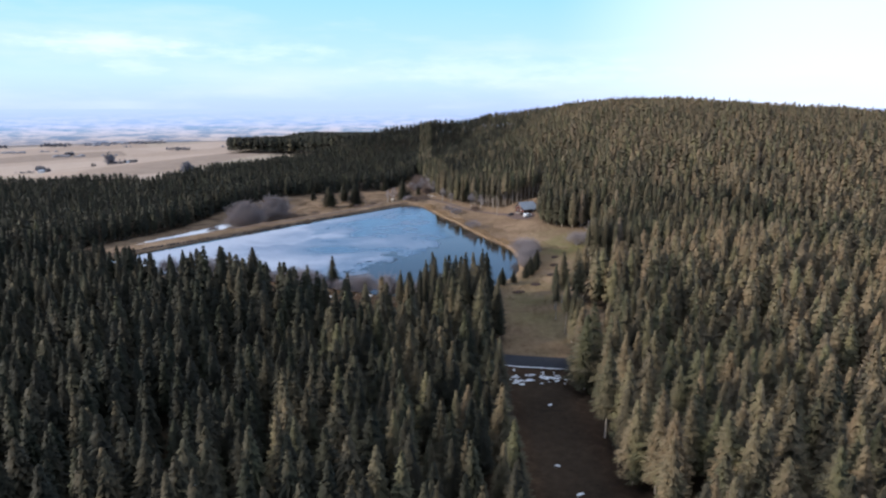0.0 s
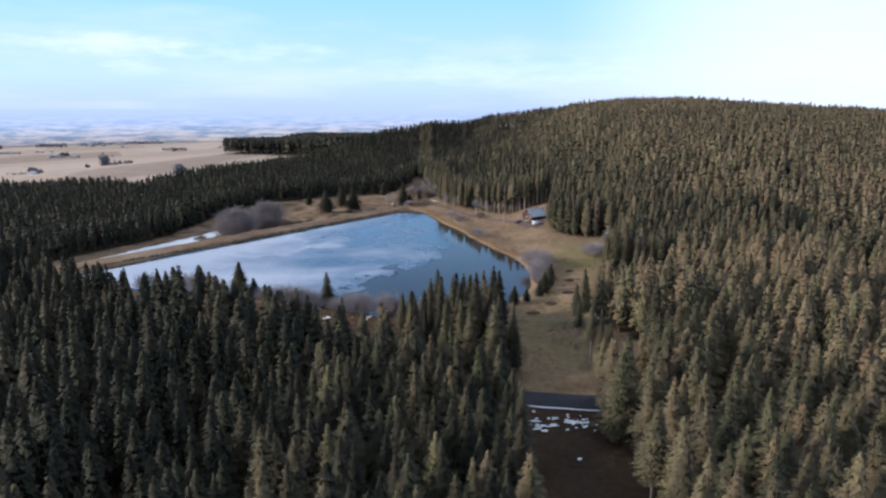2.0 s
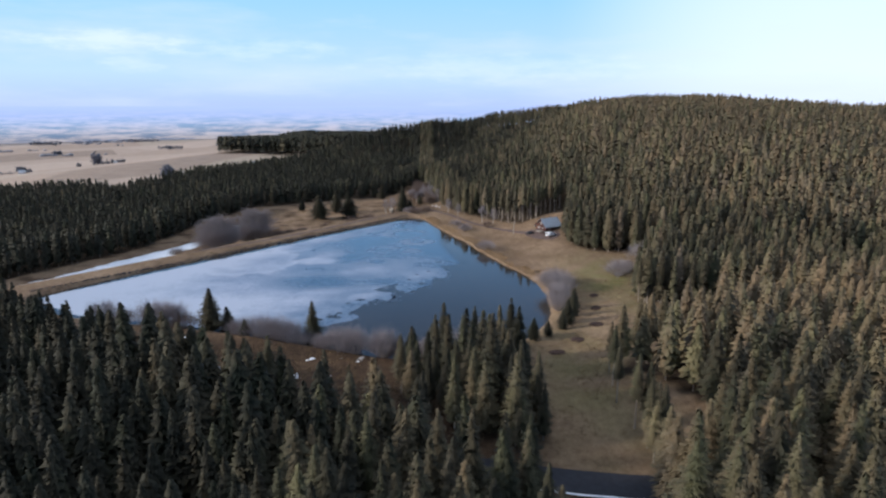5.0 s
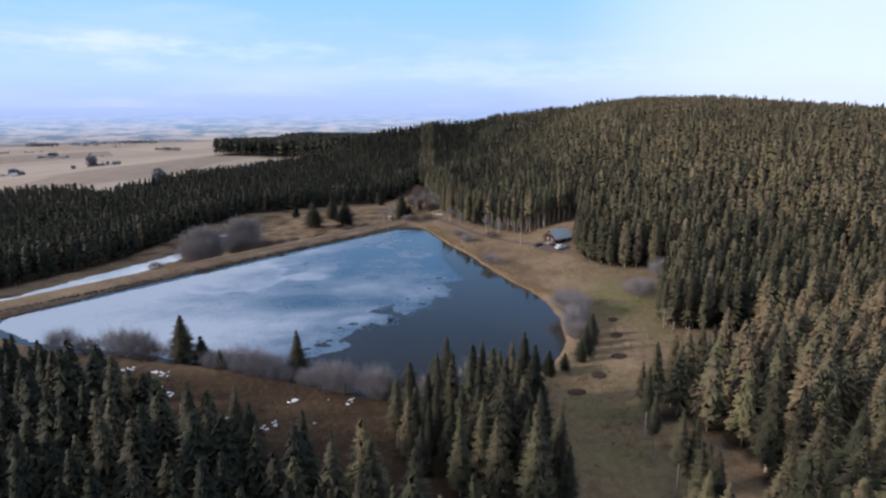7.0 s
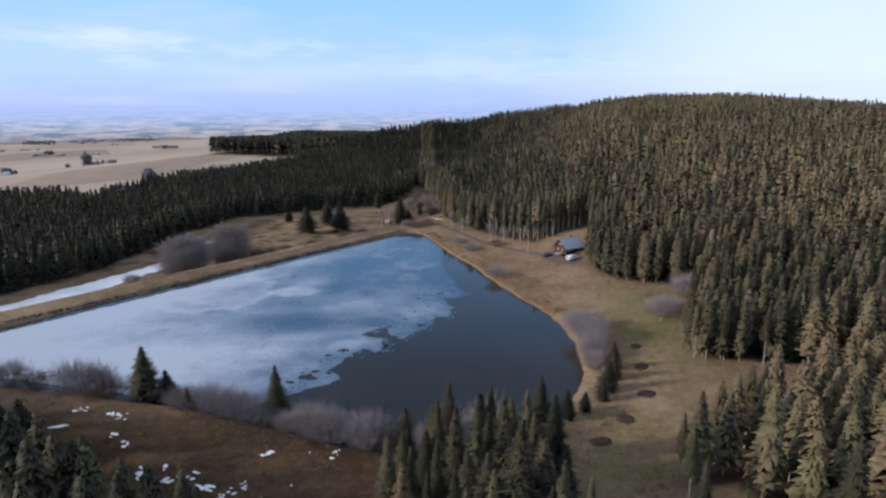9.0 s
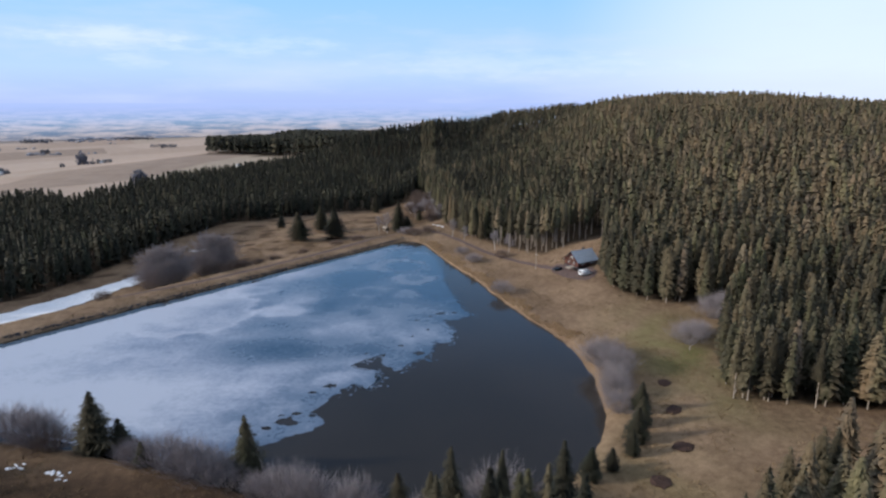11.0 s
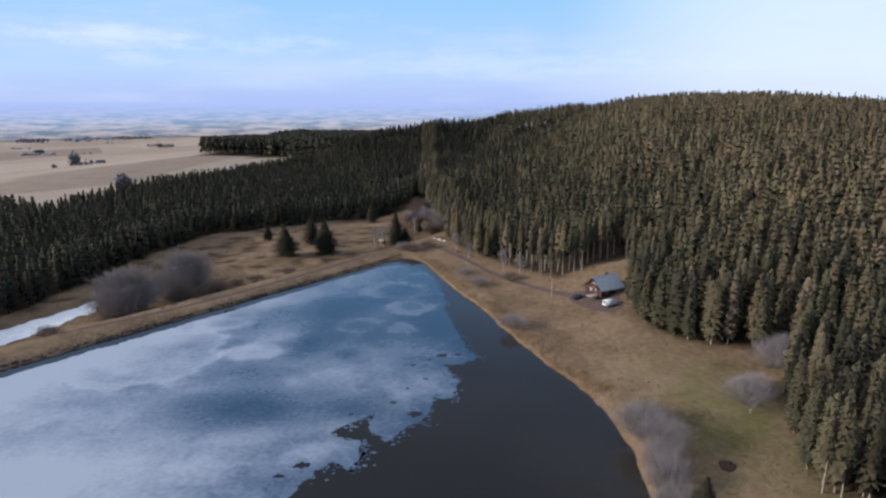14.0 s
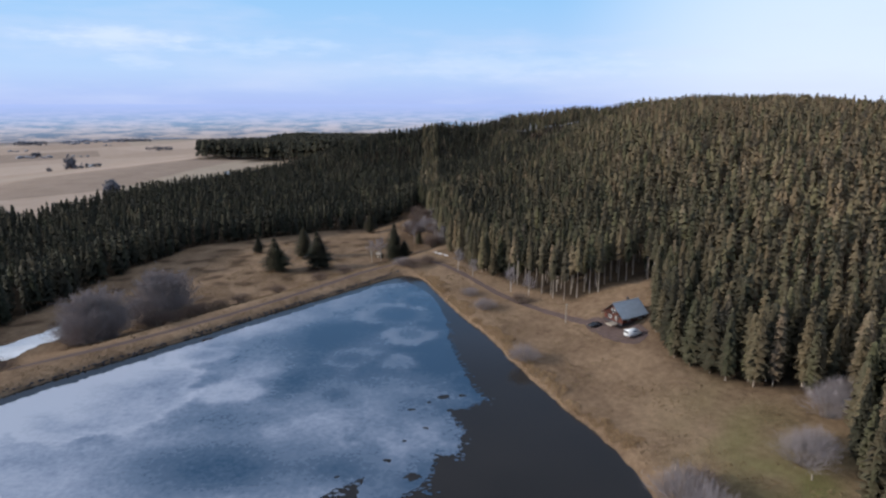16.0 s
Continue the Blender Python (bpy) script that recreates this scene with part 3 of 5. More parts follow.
rng = np.random.default_rng(4)
fv, ff = [], []
for i in range(420):
    k = rng.integers(0, 25)
    (x0, y0), (x1, y1) = ICE_LINE[k + 4 if k < 20 else k], ICE_LINE[(k + 5 if k < 20 else k + 1)]
    t = rng.random()
    out = rng.gamma(1.2, 0.9)
    cx, cy = x0 + (x1 - x0) * t + out * rng.uniform(0.3, 1.0), y0 + (y1 - y0) * t - out * rng.uniform(-0.2, 0.9)
    if away_pond(np.array([cx]), np.array([cy]))[0] > -2 or inside(ICE_LINE, np.array([cx]), np.array([cy]))[0]:
        continue
    r = rng.uniform(0.12, 0.55)
    base = len(fv)
    cnt = 7
    for a in range(cnt):
        rr = r * rng.uniform(0.5, 1.2)
        fv.append((cx + 1.5 * rr * math.cos(a / cnt * 6.283), cy + rr * math.sin(a / cnt * 6.283), 0.035))
    ff.append(list(range(base, base + cnt)))
tagged(new("ice_floes", mesh("ice_floes", fv, ff, ICE)), "small broken pieces of ice along the melting edge", "ice", kind="stuff")

# ---- road, tracks, snow ----
strip("road", ROAD, 4.0, 0.06, ASPHALT, "dark asphalt forest road with snowy verge", "road")
strip("track", TRACK, 1.3, 0.05, GRAVEL, "brown gravel track along the dam and meadow", "track", 2, 0.5)
yard = ragged(rounded([(43, 389), (48, 391), (55, 383), (61, 378), (60, 371), (55, 367), (49, 373), (45, 381)], 2), 1.0, 0.6, 2.0)
sheet("yard", yard, 0.10, GRAVEL, "brown gravel yard in front of the chalet", "yard")


# ---- trees ----
def spruce(seed, tiers, points, width=0.135, bare=0.12, sides=5, blunt=0.55, rich=False):
    """A spruce one metre high: crown vertices and triangles, how near each vertex is to a branch tip, the trunk, and the crown's normals."""
    r = np.random.default_rng(seed)
    v, f, tip = [], [], []
    up = np.array([0, 0, 1.0])
    lean = r.uniform(-0.010, 0.010, 2)
    fit = r.uniform(0.78, 1.18, 12)

    def reach(z, a):
        """Full below, rounded in towards a short leader, fuller on some sides."""
        h = (1 - z) / 0.88
        k = min(1.0, 1.22 * h ** blunt) * fit[int(a / 6.284 * 12) % 12]
        return width * k * min(1.0, 0.6 + 0.4 * max(0.0, z - bare) / 0.1) + 0.004

    def blade(o, d, side, length, wide, droop, t0=0.0, t1=1.0):
        b = len(v)
        mid = o + d * length * 0.5 - up * droop * length * 0.35
        end = o + d * length - up * droop * length * (0.85 if r.random() < 0.6 else 0.6)
        low = up * wide * 0.7
        v.extend([o, mid + side * wide - low, end, mid - side * wide - low])
        tip.extend([t0, t0 + (t1 - t0) * 0.6, t1, t0 + (t1 - t0) * 0.6])
        f.extend([(b, b + 1, b + 2), (b, b + 2, b + 3)])

    # tiers of boughs: ragged star-shaped skirts, one over the other
    for i in range(tiers):
        t = (i + r.uniform(-0.35, 0.35)) / (tiers - 0.4)
        z = bare + (0.97 - bare) * min(max(t, 0), 1) ** 0.92
        b = len(v)
        rise = (0.97 - bare) / tiers
        v.append(np.array([lean[0] * z, lean[1] * z, min(0.985, z + rise * 1.1)]))
        tip.append(0.1)
        start = r.uniform(0, 6.283)
        for k in range(points):
            a = (start + (k + r.uniform(-0.3, 0.3)) * 6.283 / points) % 6.283
            out = k % 2 == 0
            q = reach(z, a) * (r.uniform(0.75, 1.25) if out else r.uniform(0.55, 0.88)) * (0.66 if rich else 1.0)
            v.append(np.array([lean[0] * z + q * math.cos(a), lean[1] * z + q * math.sin(a), z - q * r.uniform(0.0, 0.45) + (0.0 if out else rise * 0.35) + r.normal(0, rise * 0.3)]))
            tip.append(1.0 if out else 0.45)
        f.extend([(b, b + 1 + k, b + 1 + (k + 1) % points) for k in range(points)])
    # single feathered branches between them
    for i in range(260 if rich else 0):
        t = r.random() ** 1.15
        z = bare + (0.98 - bare) * t
        a = r.uniform(0, 6.283)
        length = reach(z, a) * r.uniform(0.7, 1.2)
        d = np.array([math.cos(a), math.sin(a), 0.0])
        side = np.array([-d[1], d[0], 0.0])
        o = np.array([lean[0] * z, lean[1] * z, z])
        droop = r.uniform(0.05, 0.6) * (1 - 0.9 * t) + (-0.6 if t > 0.9 else 0)
        blade(o, d, side, length, length * 0.052, droop, 0.0, 0.8)
        for j in range(4):
            sgn, u, w = (-1, 1)[j % 2], r.uniform(0.5, 0.95), 0.35 + 0.33 * (j // 2) + r.uniform(-0.1, 0.1)
            e = d * math.cos(u) + side * sgn * math.sin(u)
            q = o + d * length * w - up * droop * length * w * 0.72
            blade(q, e, np.array([-e[1], e[0], 0.0]), length * (1.05 - w) * r.uniform(0.55, 0.95), length * 0.040, droop * 1.1 + 0.1, 0.35, 1.0)
    top = len(v)
    v.extend([np.array([0.007, 0, 0.92]), np.array([-0.005, 0.006, 0.92]), np.array([-0.005, -0.006, 0.92]), np.array([*lean, 1.0])])
    tip.extend([0.3, 0.3, 0.3, 1.0])
    f.extend([(top, top + 1, top + 3), (top + 1, top + 2, top + 3), (top + 2, top, top + 3)])
    tv, tf = [], []
    for j, (z, rad) in enumerate(((0, 0.0125), (0.03, 0.0095), (0.5, 0.006), (0.95, 0.0015))[0 if rich else 1 if sides > 3 else 2:]):
        for k in range(sides):
            a = k / sides * 6.283
            tv.append((rad * math.cos(a) + lean[0] * z, rad * math.sin(a) + lean[1] * z, z if rich or j else 0.0))
    for j in range(len(tv) // sides - 1):
        for k in range(sides):
            a, b2 = j * sides + k, j * sides + (k + 1) % sides
            tf += [(a, b2, b2 + sides), (a, b2 + sides, a + sides)]
    v, f = np.array(v), np.array(f)
    # every face looks up and outwards, and shades as part of the whole cone
    out = v * [1, 1, 0]
    out = out / (np.linalg.norm(out, axis=1)[:, None] + 1e-6) * 0.48 + [0, 0, 0.80] + r.normal(0, 0.18, v.shape)
    out /= np.linalg.norm(out, axis=1)[:, None]
    face = np.cross(v[f[:, 1]] - v[f[:, 0]], v[f[:, 2]] - v[f[:, 0]])
    flip = (face * out[f].mean(1)).sum(1) < 0
    f[flip] = f[flip][:, ::-1]
    return v, f, np.array(tip), np.array(tv), np.array(tf), out


def scatter(poly, gap, seed, x0, x1, y0, y1, jitter=0.38, margin=1.0):
    """Places in an uneven grid within an outline, where the flight can see them."""
    r = np.random.default_rng(seed)
    gx, gy = np.meshgrid(np.arange(x0, x1, gap), np.arange(y0, y1, gap))
    x = (gx + (np.round(gy / gap) % 2) * gap * 0.5).ravel() + r.uniform(-jitter, jitter, gx.size) * gap
    y = gy.ravel() + r.uniform(-jitter, jitter, gx.size) * gap
    keep = inside(poly, x, y) & (np.abs(x) < 0.74 * np.maximum(y, 0) + 26) & (y > 42)
    x, y = x[keep], y[keep]
    keep = away(poly, x, y) > margin * r.uniform(0.2, 1.6, len(x))
    return x[keep], y[keep]


def woods(name, label, x, y, height, models, seed, light_bias=0.0):
    """One mesh of many spruces standing on the ground."""
    r = np.random.default_rng(seed)
    z = land(x, y) - 0.15
    vs, fs, tints, tips, tvs, tfs, ns = [], [], [], [], [], [], []
    nv = nt = 0
    low = np.array([noise.noise(Vector((a / 38, b / 38, 7.0))) for a, b in zip(x, y)])
    pick = r.integers(0, len(models), len(x))
    for k, (cv, cf, ct, tv, tf, cn) in enumerate(models):
        i = np.nonzero(pick == k)[0]
        if not len(i):
            continue
        a = r.uniform(0, 6.283, len(i))
        h = height[i]
        w = h * r.uniform(0.82, 1.22, len(i)) * (1 - 0.16 * smooth(420, 560, y[i]) if name == "hill_wood" else 1.12 if name == "east_wood" else 1.0)
        c, s = np.cos(a), np.sin(a)

        def laid(p):
            px = (p[None, :, 0] * c[:, None] - p[None, :, 1] * s[:, None]) * w[:, None] + x[i][:, None]
            py = (p[None, :, 0] * s[:, None] + p[None, :, 1] * c[:, None]) * w[:, None] + y[i][:, None]
            return np.stack([px, py, p[None, :, 2] * h[:, None] + z[i][:, None]], -1).reshape(-1, 3)

        ns.append(np.stack([cn[None, :, 0] * c[:, None] - cn[None, :, 1] * s[:, None], cn[None, :, 0] * s[:, None] + cn[None, :, 1] * c[:, None],
                            np.repeat(cn[None, :, 2], len(i), 0)], -1).reshape(-1, 3))
        vs.append(laid(cv))
        fs.append((cf[None] + (np.arange(len(i)) * len(cv))[:, None, None] + nv).reshape(-1, 3))
        nv += len(i) * len(cv)
        # the wood's bias puts its sunlit or shaded look into the tint
        tint = 0.42 + light_bias + 0.30 * low[i] + r.normal(0, 0.15, len(i))
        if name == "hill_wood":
            # darker in the hollow by the dam and at the crest, paler in a patch high on the slope
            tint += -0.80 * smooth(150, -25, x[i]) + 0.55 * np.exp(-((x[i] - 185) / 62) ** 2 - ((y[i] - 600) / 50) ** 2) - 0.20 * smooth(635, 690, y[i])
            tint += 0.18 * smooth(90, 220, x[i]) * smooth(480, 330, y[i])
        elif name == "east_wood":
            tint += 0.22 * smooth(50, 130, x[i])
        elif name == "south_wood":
            # western side painted darker, as it lies in shade
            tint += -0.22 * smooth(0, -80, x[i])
        tint = np.where(r.random(len(i)) < (0.03 if light_bias > -0.25 else 0.0), 0.96, np.clip(tint, 0, 0.93))
        tints.append(np.repeat(tint, len(cv)))
        tips.append(np.tile(ct, len(i)))
        tvs.append(laid(tv))
        tfs.append((tf[None] + (np.arange(len(i)) * len(tv))[:, None, None] + nt).reshape(-1, 3))
        nt += len(i) * len(tv)
    v, tint = np.concatenate(vs), np.concatenate(tints)
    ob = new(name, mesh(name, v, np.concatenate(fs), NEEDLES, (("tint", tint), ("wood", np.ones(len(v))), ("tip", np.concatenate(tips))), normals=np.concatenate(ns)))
    tagged(ob, label, "forest", kind="stuff")
    tr = new("trunks", mesh("trunks", np.concatenate(tvs), np.concatenate(tfs), BARK))
    tr.parent = ob
    tagged(tr, "straight grey-brown spruce trunks", kind="stuff")
    return ob


RICH = [spruce(s, 18, 20, w, b, 5, 0.78, True) for s, w, b in ((1, 0.165, 0.08), (2, 0.142, 0.14), (3, 0.185, 0.06), (4, 0.158, 0.28), (5, 0.150, 0.42))]
MID = [spruce(s + 20, 21, 24, w, b, 4, 0.76) for s, w, b in ((1, 0.168, 0.16), (2, 0.146, 0.22), (3, 0.185, 0.14), (4, 0.155, 0.34))]
SLIM = [spruce(s + 80, 20, 18, w, b, 4, 0.62) for s, w, b in ((1, 0.128, 0.06), (2, 0.116, 0.10), (3, 0.142, 0.08), (4, 0.122, 0.12))]
# crowns inside a close stand are green at the top alone
FAR = [spruce(s + 40, 7, 12, w, b, 3, 0.66) for s, w, b in ((1, 0.140, 0.42), (2, 0.122, 0.46), (3, 0.152, 0.40), (4, 0.132, 0.44))]
DARK = [spruce(s + 100, 9, 12, w, b, 3, 0.60) for s, w, b in ((1, 0.140, 0.08), (2, 0.125, 0.10), (3, 0.150, 0.06))]
POLES = [spruce(s + 120, 12, 16, w, b, 5, 0.55) for s, w, b in ((1, 0.105, 0.42), (2, 0.115, 0.36), (3, 0.095, 0.48))]
DISTANT = [spruce(s + 60, 4, 8, 0.17, 0.25, 3, 0.6) for s in (1, 2)]

# single spruces that the flight passes nearest: their crowns and trunks are parts
crown_me, trunk_me = [], []
for k, (cv, cf, ct, tv, tf, cn) in enumerate(RICH):
    # each crown in three tones: painted shaded, middle and sunlit
    crown_me.append([mesh("crown", cv, cf, NEEDLES, (("tip", ct), ("stand_light", np.full(len(cv), q))), normals=cn) for q in (-0.14, 0.10, 0.46)])
    trunk_me.append(mesh("trunk", tv, tf, BARK, (), True))


def single_spruce(x, y, h, k, turn, fat, label, group, stand_light=0):
    t = thing("spruce_tree", (x, y, land_at(x, y) - 0.1), label, "tree", group, turn)
    t.scale = (h * fat, h * fat, h)
    for nm, me in (("crown", crown_me[k][stand_light]), ("trunk", trunk_me[k])):
        o = new(nm, me)
        o.parent = t
    return t


def by_meadow(x, y):
    """The close-planted part of the east wood round the meadow and the chalet."""
    return (y > 266) & (y < 500) & (x < 215)


def tall(x, y, lo, hi, seed):
    r = np.random.default_rng(seed)
    k = np.array([noise.noise(Vector((a / 30, b / 30, 2.0))) for a, b in zip(x, y)])
    return np.clip((lo + hi) / 2 + k * (hi - lo) * 0.55 + r.normal(0, (hi - lo) * 0.20, len(x)), lo * 0.6, hi * 1.15)


def rank(x, y, want, edge):
    """The places nearest to the flight, wood edges first."""
    d = np.hypot(np.maximum(0, np.abs(x) - 20), np.maximum(0, 105 - y) * 2 + np.maximum(0, y - 150)) - 30 * (edge < 6)
    order = np.argsort(d)
    flag = np.zeros(len(x), bool)
    flag[order[:want]] = True
    return flag


rng = np.random.default_rng(11)
sx, sy = scatter(WOOD_SOUTH, 5.6, 21, -300, 22, 45, 330)
gxx, gyy = scatter(GROVE, 5.6, 23, -20, 30, 180, 236, margin=0.3)
wx, wy = scatter(WOOD_WEST, 5.0, 24, -420, 0, 270, 1010)
# the east wood: wide near the ride, closer round the meadow and up the hill
nx1, ny1 = scatter(WOOD_EAST, 6.1, 22, -40, 330, 45, 320)
gap_east = inside(GLADE, nx1, ny1) & (rng.random(len(nx1)) < 0.8)
keep = (np.hypot(nx1, ny1 - 150) < 175) & ~by_meadow(nx1, ny1) & ~gap_east
nx1, ny1 = nx1[keep], ny1[keep]
hx1, hy1 = scatter(WOOD_EAST, 4.4, 26, -40, 760, 100, 1000, margin=0.35)
keep = ((hx1 < 70) | (hy1 < 725) | ((hx1 < 250) & (hy1 > 830) & (hy1 < 925))) & ((np.hypot(hx1, hy1 - 150) >= 175) | by_meadow(hx1, hy1)) & ~inside(GLADE, hx1, hy1)
hx1, hy1 = hx1[keep], hy1[keep]
sh, nh, hh1, gh, wh = tall(sx, sy, 16.5, 22.5, 1), tall(nx1, ny1, 16.5, 23.5, 2), tall(hx1, hy1, 15.5, 21.5, 6), tall(gxx, gyy, 13, 22, 3) - 4.5 * smooth(6, -8, gxx), tall(wx, wy, 14.5, 19, 4)
sh = sh + 5.0 * smooth(145, 180, sy) * smooth(-95, -70, sx) - 2.5 * smooth(-85, -110, sx)
FORM = ("dense olive-green spruce of the planted wood", "slim spruce with sparse lower branches", "broad brownish spruce with drooping boughs", "spruce with a bare lower trunk at the wood's edge", "spruce with a high bare pale trunk beside the glade")

s_one = rank(sx, sy, 130, away(WOOD_SOUTH, sx, sy))
e_one = rank(nx1, ny1, 140, away(WOOD_EAST, nx1, ny1))
for x, y, h, one, grp in ((sx, sy, sh, s_one, "spruces of the south wood"), (nx1, ny1, nh, e_one, "spruces of the east wood"), (gxx, gyy, gh, np.ones(len(gxx), bool), "spruces of the lakeside grove")):
    for a, b2, hh in zip(x[one], y[one], h[one]):
        k = int(rng.integers(0, 4))
        if grp.endswith("east wood") and b2 > 170 and rng.random() < 0.5:
            k = 3
        # east wood leans to the sunlit copy, the western trees to the shaded one
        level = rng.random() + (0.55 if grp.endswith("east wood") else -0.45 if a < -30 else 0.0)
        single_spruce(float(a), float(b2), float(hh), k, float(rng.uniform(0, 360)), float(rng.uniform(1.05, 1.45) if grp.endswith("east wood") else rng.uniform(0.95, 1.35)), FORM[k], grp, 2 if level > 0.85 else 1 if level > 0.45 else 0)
# the row of high-pruned spruces along the glade
for x, y, h, fat in ((44.1, 183.4, 17, 1.05), (46.2, 184.6, 15, 0.9), (43.5, 190.8, 18.5, 1.1), (42.2, 201.2, 16, 0.95), (44.4, 216.8, 15, 1.0), (43.2, 209, 17, 1.1), (69.3, 272.6, 17, 1.0), (72.0, 271.2, 18, 1.0), (76.6, 270.5, 18.5, 1.05), (85.5, 266.5, 17, 1.0)):
    single_spruce(x, y, h, 4, x * 31.0 % 360, fat, FORM[4], "spruces of the east wood", 1)

# last number: shade (minus) or sun (plus) painted into each wood's needles
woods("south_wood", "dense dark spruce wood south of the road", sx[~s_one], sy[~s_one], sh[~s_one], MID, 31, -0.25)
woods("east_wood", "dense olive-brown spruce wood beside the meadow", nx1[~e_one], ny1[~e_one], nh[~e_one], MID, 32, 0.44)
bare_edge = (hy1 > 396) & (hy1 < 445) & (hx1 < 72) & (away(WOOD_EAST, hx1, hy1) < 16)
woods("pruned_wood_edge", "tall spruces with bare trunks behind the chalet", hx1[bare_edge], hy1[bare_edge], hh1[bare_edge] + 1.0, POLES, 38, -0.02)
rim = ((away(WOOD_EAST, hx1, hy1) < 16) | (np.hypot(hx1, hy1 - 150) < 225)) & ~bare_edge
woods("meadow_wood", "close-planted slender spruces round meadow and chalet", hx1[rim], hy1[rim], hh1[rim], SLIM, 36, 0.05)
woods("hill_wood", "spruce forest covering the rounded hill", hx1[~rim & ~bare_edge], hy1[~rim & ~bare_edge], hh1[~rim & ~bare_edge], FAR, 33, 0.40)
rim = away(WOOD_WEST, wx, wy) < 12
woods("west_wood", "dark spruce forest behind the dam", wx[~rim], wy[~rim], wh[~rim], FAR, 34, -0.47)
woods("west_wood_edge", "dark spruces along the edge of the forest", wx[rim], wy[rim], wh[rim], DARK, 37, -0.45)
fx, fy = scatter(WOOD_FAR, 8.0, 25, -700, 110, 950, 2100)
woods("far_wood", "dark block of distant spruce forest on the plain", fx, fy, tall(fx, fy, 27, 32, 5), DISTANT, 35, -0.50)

# lone spruces round the pond
for x, y, h, k, fat, lab in ((-75.5, 254, 15.4, 0, 1.55, "lone dark-green spruce on the pond bank"), (-70, 254.5, 10.1, 2, 1.61, "small spruce beside a taller one on the bank"),
                             (-41, 248.5, 14.1, 1, 1.5, "slim dark spruce among bare willows"), (-62.5, 248.5, 6.05, 2, 1.61, "young bushy spruce under the willows"),
                             (-9, 232, 11.4, 0, 1.5, "dark spruce at the pond's near shore"), (-3, 230, 12.1, 3, 1.27, "thin greyish spruce at the near shore"),
                             (41, 256, 8.6, 2, 1.6, "broad spruce on the meadow bank"), (44, 262, 7.6, 0, 1.7, "spruce in the row on the meadow bank"), (45.5, 268, 8.2, 2, 1.5, "dense spruce in the row by the meadow"),
                             (38.5, 251, 6.4, 0, 1.6, "small spruce at the end of the bank row"), (28, 243, 7.39, 2, 1.61, "young spruce at the pond corner"), (33, 246, 5.38, 0, 1.73, "very small spruce at the pond corner"),
                             (-86, 493, 17.4, 2, 2.02, "broad spruce in the pasture below the dam"), (-79, 524, 17.4, 0, 1.89, "dark spruce at the back of the pasture"),
                             (-66, 499, 19.1, 2, 1.83, "tall bushy spruce in the pasture"), (-108, 537, 9.15, 0, 2.16, "small round spruce in the pasture"), (-28.5, 511.5, 20, 2, 1.5, "broad dark spruce beside the hut"), (-17, 541, 8, 0, 1.8, "young spruce before the wood"),
                             (-23.5, 513, 9.5, 0, 2.3, "low dark spruce beside the hut"), (-51, 590, 15, 0, 1.62, "grey-green spruce before the wood")):
    single_spruce(x, y, h, k, 40.0 * k + x, fat * 1.22, lab, "lone spruces")


# ---- bare bushes ----
def bush_mesh(seed, count, spread):
    """Twigs of a leafless bush one metre high, forking from the foot into a dome."""
    r = np.random.default_rng(seed)
    v, f = [], []

    def twig(a, b2, w):
        d = b2 - a
        s = np.cross(d, r.normal(size=3))
        s = s / (np.linalg.norm(s) + 1e-9) * w
        q = len(v)
        v.extend([a - s, a + s, b2])
        f.append((q, q + 1, q + 2))

    for _ in range(count):
        az, inc = r.uniform(0, 6.283), r.uniform(0.05, 1.25)
        d = np.array([math.cos(az) * math.sin(inc) * spread, math.sin(az) * math.sin(inc) * spread, math.cos(inc) * 0.9 + 0.15])
        o = np.array([math.cos(az), math.sin(az), 0]) * r.uniform(0, 0.25) * spread
        k = r.uniform(0.75, 1.05)
        m1 = o + d * 0.5 * k + r.normal(0, 0.03, 3)
        twig(o, m1 + (m1 - o) * 0.2, 0.005)
        for _ in range(5):
            e = m1 + d * r.uniform(0.25, 0.52) * k + r.normal(0, 0.09, 3)
            e[2] = max(e[2], 0.02)
            twig(m1 + r.normal(0, 0.02, 3), e, 0.0034)
            for _ in range(2):
                g = e + d * r.uniform(0.05, 0.14) + r.normal(0, 0.06, 3)
                g[2] = max(g[2], 0.02)
                twig(e - (e - m1) * r.uniform(0.1, 0.6), g, 0.0030)
    return np.array(v), f


BUSH = [bush_mesh(s, 210, w) for s, w in ((1, 0.62), (2, 0.85), (3, 1.05))]
bush_me = {(k, mat.name): mesh("twigs", *BUSH[k], mat) for k in range(3) for mat in (TWIGS, TWIGS_RED, THICKET)}
stem_bm = bmesh.new()
for k in range(7):
    a = k * 0.9
    rod(stem_bm, (0.05 * math.cos(a), 0.05 * math.sin(a), -0.03), (0.28 * math.cos(a), 0.28 * math.sin(a), 0.5), 0.016, 0.006, 4)
stem_me = bpy.data.meshes.new("stems")
stem_bm.to_mesh(stem_me)
stem_bm.free()
stem_me.materials.append(BARK)


def bush(x, y, h, k, mat, label, fat=1.0, group="bare bushes"):
    t = thing("bare_bush", (x, y, land_at(x, y) - 0.05), label, "bush", group, x * 37 % 360)
    h *= 1.3
    t.scale = (h * fat, h * fat, h)
    for nm, me in (("crown", bush_me[(k, mat.name)]), ("stem", stem_me)):
        o = new(nm, me)
        o.parent = t
        tagged(o, kind="stuff")


